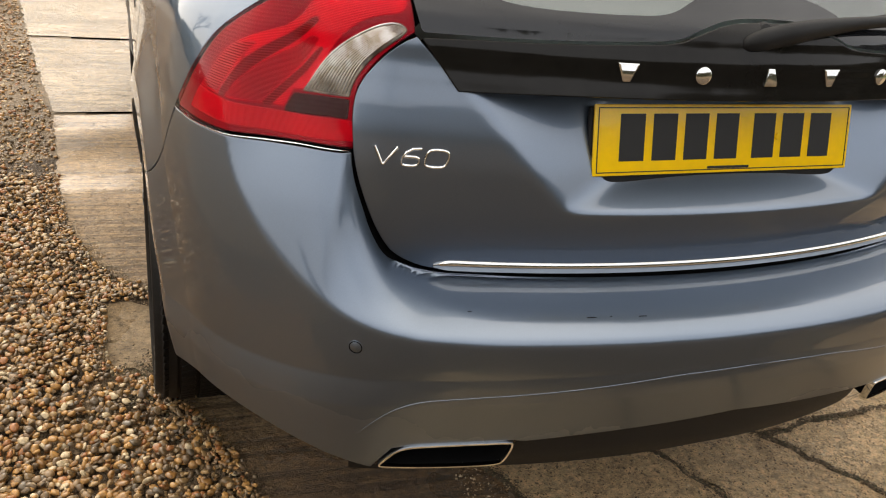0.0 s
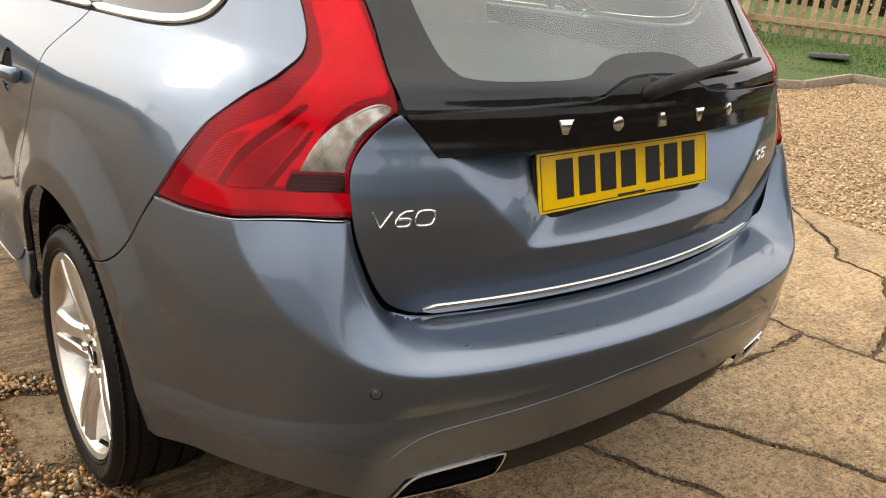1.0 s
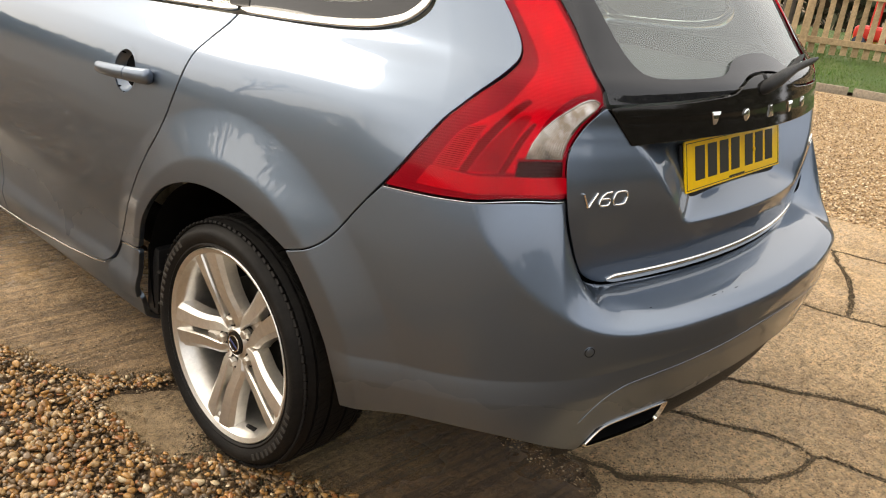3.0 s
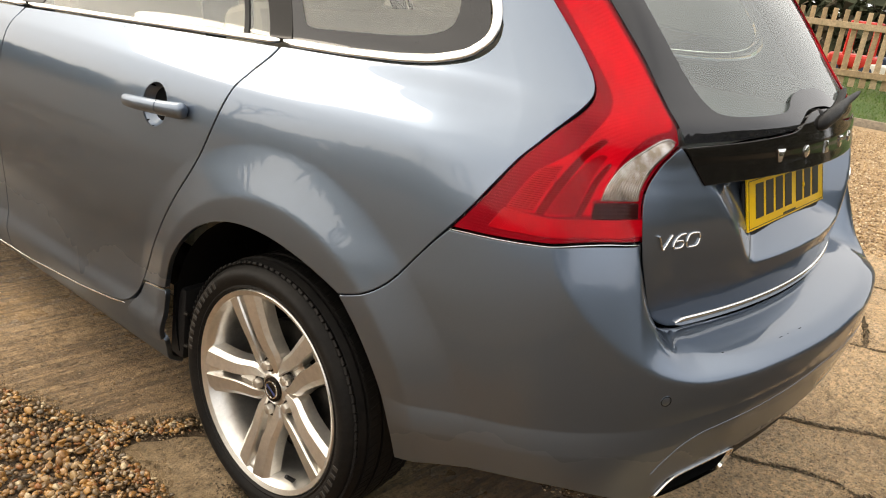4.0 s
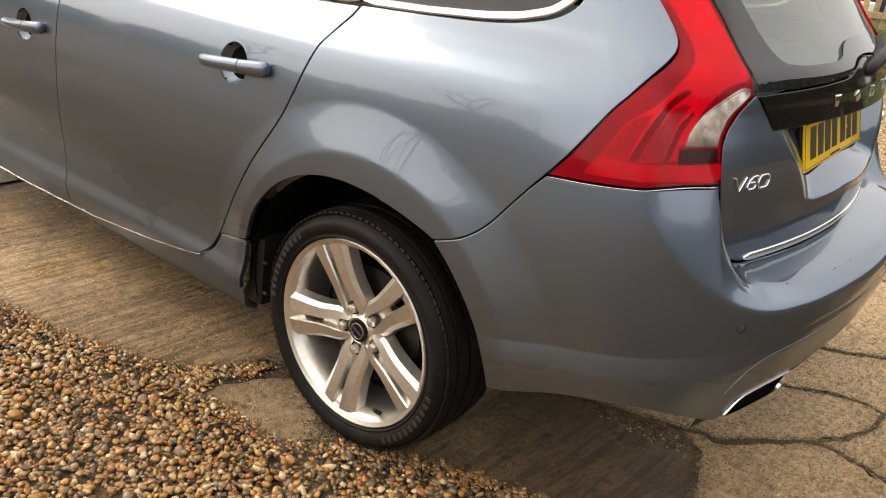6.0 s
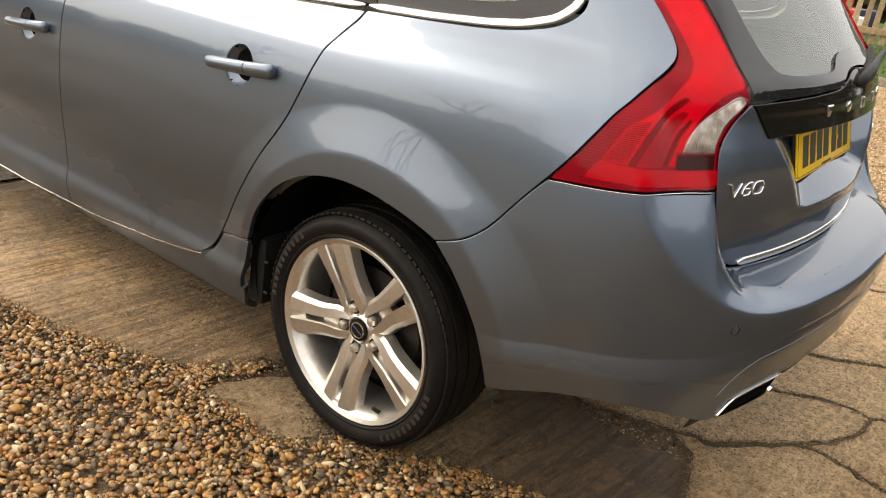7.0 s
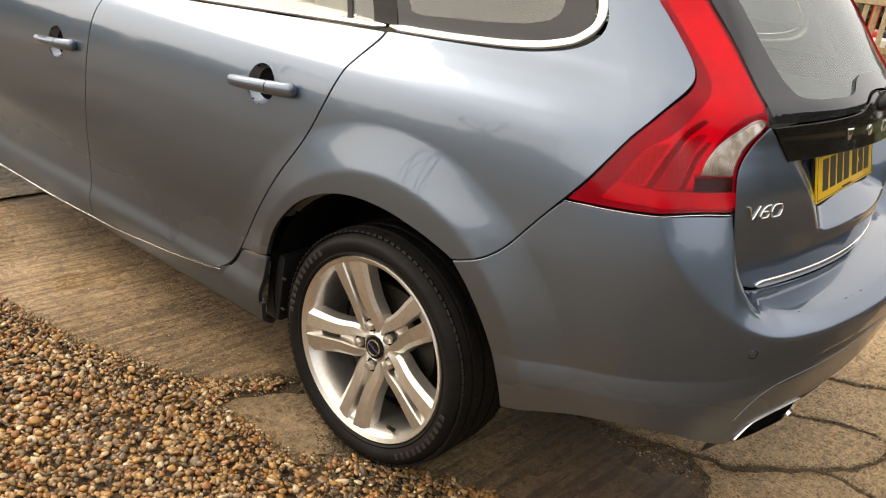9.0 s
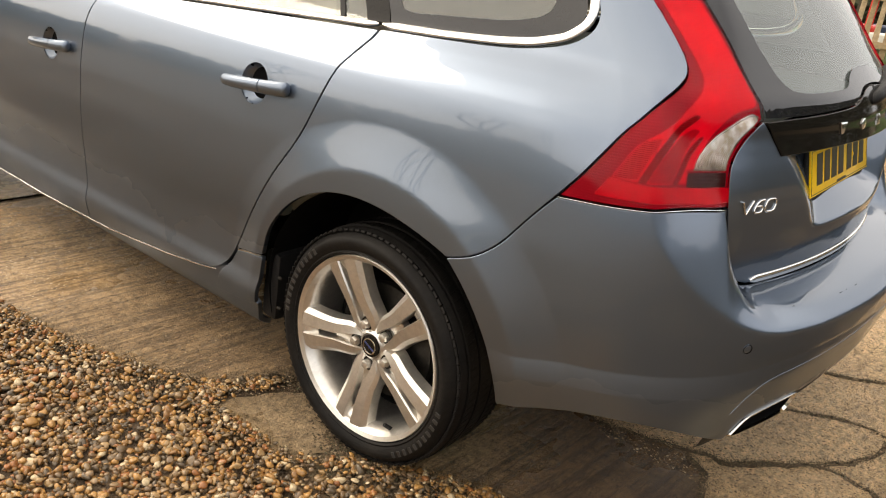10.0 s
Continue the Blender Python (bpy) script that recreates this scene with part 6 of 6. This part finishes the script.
def hedge(name, line, height, thick, seed, label, rough=1.0, leaf=None):
    """Rough hedge of many small leaf clumps."""
    rng = np.random.default_rng(seed)
    V, F = [], []
    for a, b in zip(line, line[1:]):
        a, b = np.array(a, float), np.array(b, float)
        n = int(np.linalg.norm(b - a) * 170 * height)
        side = np.array([-(b - a)[1], (b - a)[0]]) / np.linalg.norm(b - a)
        for _ in range(n):
            t = rng.uniform()
            p = a + (b - a) * t
            top = height * (.80 + rough * (.28 * noise.noise((p[0] * .30, p[1] * .30, seed)) + .10 * noise.noise((p[0] * 1.6, p[1] * 1.6, seed))))
            z = top * rng.uniform(0, 1) ** .75
            off = (rng.uniform(-1, 1)) * thick * (1 - .45 * z / top)
            c = np.array([p[0] + side[0] * off, p[1] + side[1] * off, z - .04])
            d = rng.normal(size=(3, 3)) * (.09 + .10 * rng.uniform())
            i = len(V)
            V += [tuple(c + d[0]), tuple(c + d[1]), tuple(c + d[2])]
            F.append((i, i + 1, i + 2))
    return tagged(put(name, mesh_of(name, V, F, leaf or HEDGE, smooth=False)), label, "hedge", kind="stuff")


hedge("hedge", [(-12, -9), (-11.5, 0), (-11, 8), (-10.9, 9.2)], 2.1, .9, 1, "level grey-green winter hedge along the yard", .18, GREY_HEDGE)
hedge("hedge", [(-10.8, 9.8), (-10, 16)], 2.0, .9, 1, "level grey-green winter hedge along the yard", .3, GREY_HEDGE)
# out of view; stands in for unknown dark surroundings mirrored in the tailgate
hedge("hedge", [(-12, -10), (-4, -13)], 4.6, 1.0, 2, "tall brown-green hedgerow added out of view to darken the reflections", .4)
hedge("hedge", [(-4, -13), (5, -13), (13, -11), (17, -5)], 5.2, 1.2, 5, "tall brown-green hedgerow added out of view to darken the reflections", .4)
hedge("hedge", [(-9.5, 17), (0, 19)], 1.5, .9, 3, "low grey-green winter hedge along the yard", .3, GREY_HEDGE)
hedge("hedge", [(0, 19), (10, 17), (18, 10), (17.5, -4)], 2.4, .9, 3, "brown-green winter hedge along the yard")

# ---- loose stones, last ----
def stone_shapes(count, seed, fine=2):
    rng = np.random.default_rng(seed)
    bm = bmesh.new()
    bmesh.ops.create_icosphere(bm, subdivisions=fine, radius=1)
    base = np.array([v.co[:] for v in bm.verts])
    faces = [[v.index for v in f.verts] for f in bm.faces]
    bm.free()
    out = []
    for _ in range(count):
        w = rng.normal(size=(3, 3)) * .55
        bumpy = 1 + .16 * np.sin(base @ w[0] * 2 + rng.uniform(0, 6)) + .10 * np.sin(base @ w[1] * 4 + rng.uniform(0, 6))
        v = base * bumpy[:, None]
        for _ in range(rng.integers(4, 9)):
            # worn flat facets
            n = rng.normal(size=3)
            n /= np.linalg.norm(n)
            v = v - np.maximum(0, v @ n - rng.uniform(.52, .80))[:, None] * n * .92
        out.append(v * np.array([1, rng.uniform(.62, .95), rng.uniform(.40, .72)]))
    return out, np.array(faces)


SHAPES, SHAPE_FACES = stone_shapes(14, 11)
SMALLS, SMALL_FACES = stone_shapes(24, 12, 2)
COARSE, COARSE_FACES = stone_shapes(16, 13, 1)
LEFT_BED = np.array([(-.74, .45), (-.80, .66), (-.87, .83), (-.95, .95), (-1.06, 1.05), (-1.07, 1.38), (-.98, 1.42), (-1.02, 1.50), (-1.10, 1.62), (-1.18, 1.9), (-1.235, 2.26), (-1.235, 2.6), (-1.29, 3.2), (-1.42, 4.08), (-1.52, 4.85), (-1.70, 6.14), (-1.78, 8.5)])


def left_edge(y):
    return np.interp(y, LEFT_BED[:, 1], LEFT_BED[:, 0])


def turn_of(rng):
    a, b, c = rng.uniform(0, 6.283), rng.normal() * .35, rng.normal() * .35
    return np.array(Euler((b, c, a)).to_matrix())


def stones():
    rng = np.random.default_rng(8)
    gravel = thing("shingle", "wet brown and cream shingle pebbles", "gravel", place=(-1.3, 1.2, 0))
    shapes = []
    for v in SHAPES:
        shapes.append(mesh_of("pebble", v, SHAPE_FACES, PEBBLE))
    V, F, n, made = [], [], 0, 0
    spots = []
    for _ in range(27000):
        y = rng.uniform(-.1, 2.4)
        x = left_edge(y) - (rng.uniform(0, 1.15) if rng.random() > .06 else -.045 * rng.random() ** 1.5)
        spots.append((x, y))
    gap = np.array([(-1.0, 1.42), (-.92, 1.40), (-.85, 1.37), (-.98, 1.45)])
    for _ in range(260):
        g = gap[rng.integers(4)]
        spots.append((g[0] + rng.normal() * .03, g[1] + rng.normal() * .018))
    for x, y in spots:
        size = .0066 + .0074 * rng.random() ** 1.6 + (.005 if rng.random() < .05 else 0)
        if x > left_edge(y) - .05 and rng.random() < .45:
            size *= .65
        z = -.010 + rng.uniform(0, .020) + .010 * noise.noise((x * 2.5, y * 2.5, 7))
        if x > left_edge(y) - .004:
            z, size = max(z, .003 + size * .2), size * .8
        k = rng.integers(len(SHAPES))
        if made < 300 and .75 < y < 1.75 and -1.55 < x and size > .0088 and rng.random() < .5:
            o = put("pebble", shapes[k], gravel)
            o.matrix_basis = Matrix.Translation((x + 1.3, y - 1.2, z + .006)) @ Euler((rng.normal() * .3, rng.normal() * .3, rng.uniform(0, 6.28))).to_matrix().to_4x4() @ Matrix.Scale(size, 4)
            made += 1
            continue
        near = .6 < y < 1.9 and x > left_edge(y) - .55
        v, f = (SMALLS[rng.integers(24)], SMALL_FACES) if near or size > .009 else (COARSE[rng.integers(16)], COARSE_FACES)
        V.append((v * size) @ turn_of(rng).T + (x + 1.3, y - 1.2, z))
        F.append(f + n)
        n += len(v)
    me = mesh_of("pebble_bed", np.concatenate(V), np.concatenate(F), PEBBLES)
    tagged(put("pebble_bed", me, gravel), kind="stuff")
    # farther along the path, coarser
    V, F, n = [], [], 0
    for _ in range(15000):
        y = 2.4 + 6.0 * rng.random() ** 1.3
        x = left_edge(y) - rng.uniform(-.02, 1.5)
        v = COARSE[rng.integers(16)]
        V.append((v * rng.uniform(.007, .015)) @ turn_of(rng).T + (x + 1.3, y - 1.2, -.012 + rng.uniform(0, .014)))
        F.append(COARSE_FACES + n)
        n += len(v)
    tagged(put("far_shingle", mesh_of("far_shingle", np.concatenate(V), np.concatenate(F), PEBBLES), gravel), kind="stuff")


def pale_stones():
    rng = np.random.default_rng(9)
    V, F, n = [], [], 0
    for _ in range(30000):
        x = 2.95 + 5.4 * rng.random() ** 1.2
        y = rng.uniform(.2, 3.7) - (x - 3) * .05
        v = COARSE[rng.integers(16)]
        V.append((v * rng.uniform(.007, .014)) @ turn_of(rng).T + (x, y, -.004 + rng.uniform(0, .012)))
        F.append(COARSE_FACES + n)
        n += len(v)
    tagged(put("pale_gravel", mesh_of("pale_gravel", np.concatenate(V), np.concatenate(F), PALE_PEBBLES)), "loose pale gravel stones on the drive", "gravel", kind="stuff")


def grit():
    """Soil crumbs and stone chips in the cracks and along the broken edge."""
    rng = np.random.default_rng(12)
    chip, chip_faces = COARSE[0], COARSE_FACES
    V, F, n = [], [], 0

    def drop(x, y, z, size):
        nonlocal n
        v = chip * np.array([1, rng.uniform(.5, 1), rng.uniform(.4, .8)]) * (1 + .22 * rng.normal(size=(len(chip), 1)))
        V.append((v * size) @ turn_of(rng).T + (x, y, z))
        F.append(chip_faces + n)
        n += len(chip)

    for line, per, wide in ((C1, 700, .010), (C1B, 900, .010), (C1C, 700, .008), (C1D, 500, .008), (C2, 900, .010), (C2B, 300, .010), (C3A, 500, .010), (C3B, 900, .010), (C4A, 300, .012), (C4B, 400, .010), (C4C, 300, .012), (X34, 800, .010), (X45, 700, .010), (X0, 900, .012), (C5A, 400, .014), (C5B, 200, .014)):
        path = np.array(rough_line([p for p in line if -1.2 < p[1] < 1.6] or line))
        for _ in range(per * 3):
            k = rng.integers(len(path) - 1)
            p = path[k] + (path[k + 1] - path[k]) * rng.random()
            off = rng.normal(size=2) * wide * (.6 if rng.random() < .8 else 2.2)
            inside = np.hypot(*off) < wide
            drop(p[0] + off[0], p[1] + off[1], -.007 + .008 * rng.random() if inside else .004, rng.uniform(.0022, .0065) if inside else rng.uniform(.0010, .0026))
    edge = np.array(rough_line(EDGE_L[:-2]))
    for _ in range(12000):
        k = rng.integers(len(edge) - 1)
        p = edge[k] + (edge[k + 1] - edge[k]) * rng.random()
        off = rng.normal() * .035
        on = off > .004
        drop(p[0] + off, p[1] + rng.normal() * .01, .004 if on else -.006 + .008 * rng.random(), rng.uniform(.0010, .0030) if on else rng.uniform(.002, .0055))
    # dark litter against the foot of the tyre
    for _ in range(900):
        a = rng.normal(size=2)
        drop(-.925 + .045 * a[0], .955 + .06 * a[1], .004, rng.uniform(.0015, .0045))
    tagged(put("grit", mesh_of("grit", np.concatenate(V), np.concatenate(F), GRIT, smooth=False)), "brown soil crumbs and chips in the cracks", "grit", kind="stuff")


def aggregate():
    """Stone chips that stand out of the worn face of the slabs."""
    rng = np.random.default_rng(21)
    n = 42000
    base = np.array([(1, 0, 0), (-1, 0, 0), (0, 1, 0), (0, -1, 0), (0, 0, 1.0)])
    faces = np.array([(0, 2, 4), (2, 1, 4), (1, 3, 4), (3, 0, 4)])
    near = rng.random(n) < .75
    x = np.where(near, rng.uniform(-.30, 1.7, n), rng.uniform(-1.15, -.3, n))
    y = np.where(near, rng.uniform(-.22, .62, n), rng.uniform(1.3, 3.1, n))
    keep = near | (x > left_edge(y) + .05)
    x, y = x[keep], y[keep]
    V, F = [], []
    for k, (a, b) in enumerate(zip(x, y)):
        size = .0010 + .0030 * rng.random() ** 1.8
        c, d = math.cos(rng.uniform(0, 6.28)), math.sin(rng.uniform(0, 6.28))
        v = base * (size, size * rng.uniform(.5, 1), size * rng.uniform(.25, .5)) * (1 + .2 * rng.normal(size=(5, 1)))
        h = .006 * noise.noise((a * 1.7, b * 1.7, 0)) + .0025 * noise.noise((a * 9, b * 9, 3)) + .0004
        V.append(np.stack([a + v[:, 0] * c - v[:, 1] * d, b + v[:, 0] * d + v[:, 1] * c, h + v[:, 2]], -1))
        F.append(faces + 5 * k)
    tagged(put("aggregate", mesh_of("aggregate", np.concatenate(V), np.concatenate(F), AGGREGATE, smooth=False), concrete), kind="stuff")


stones(), pale_stones(), grit(), aggregate()
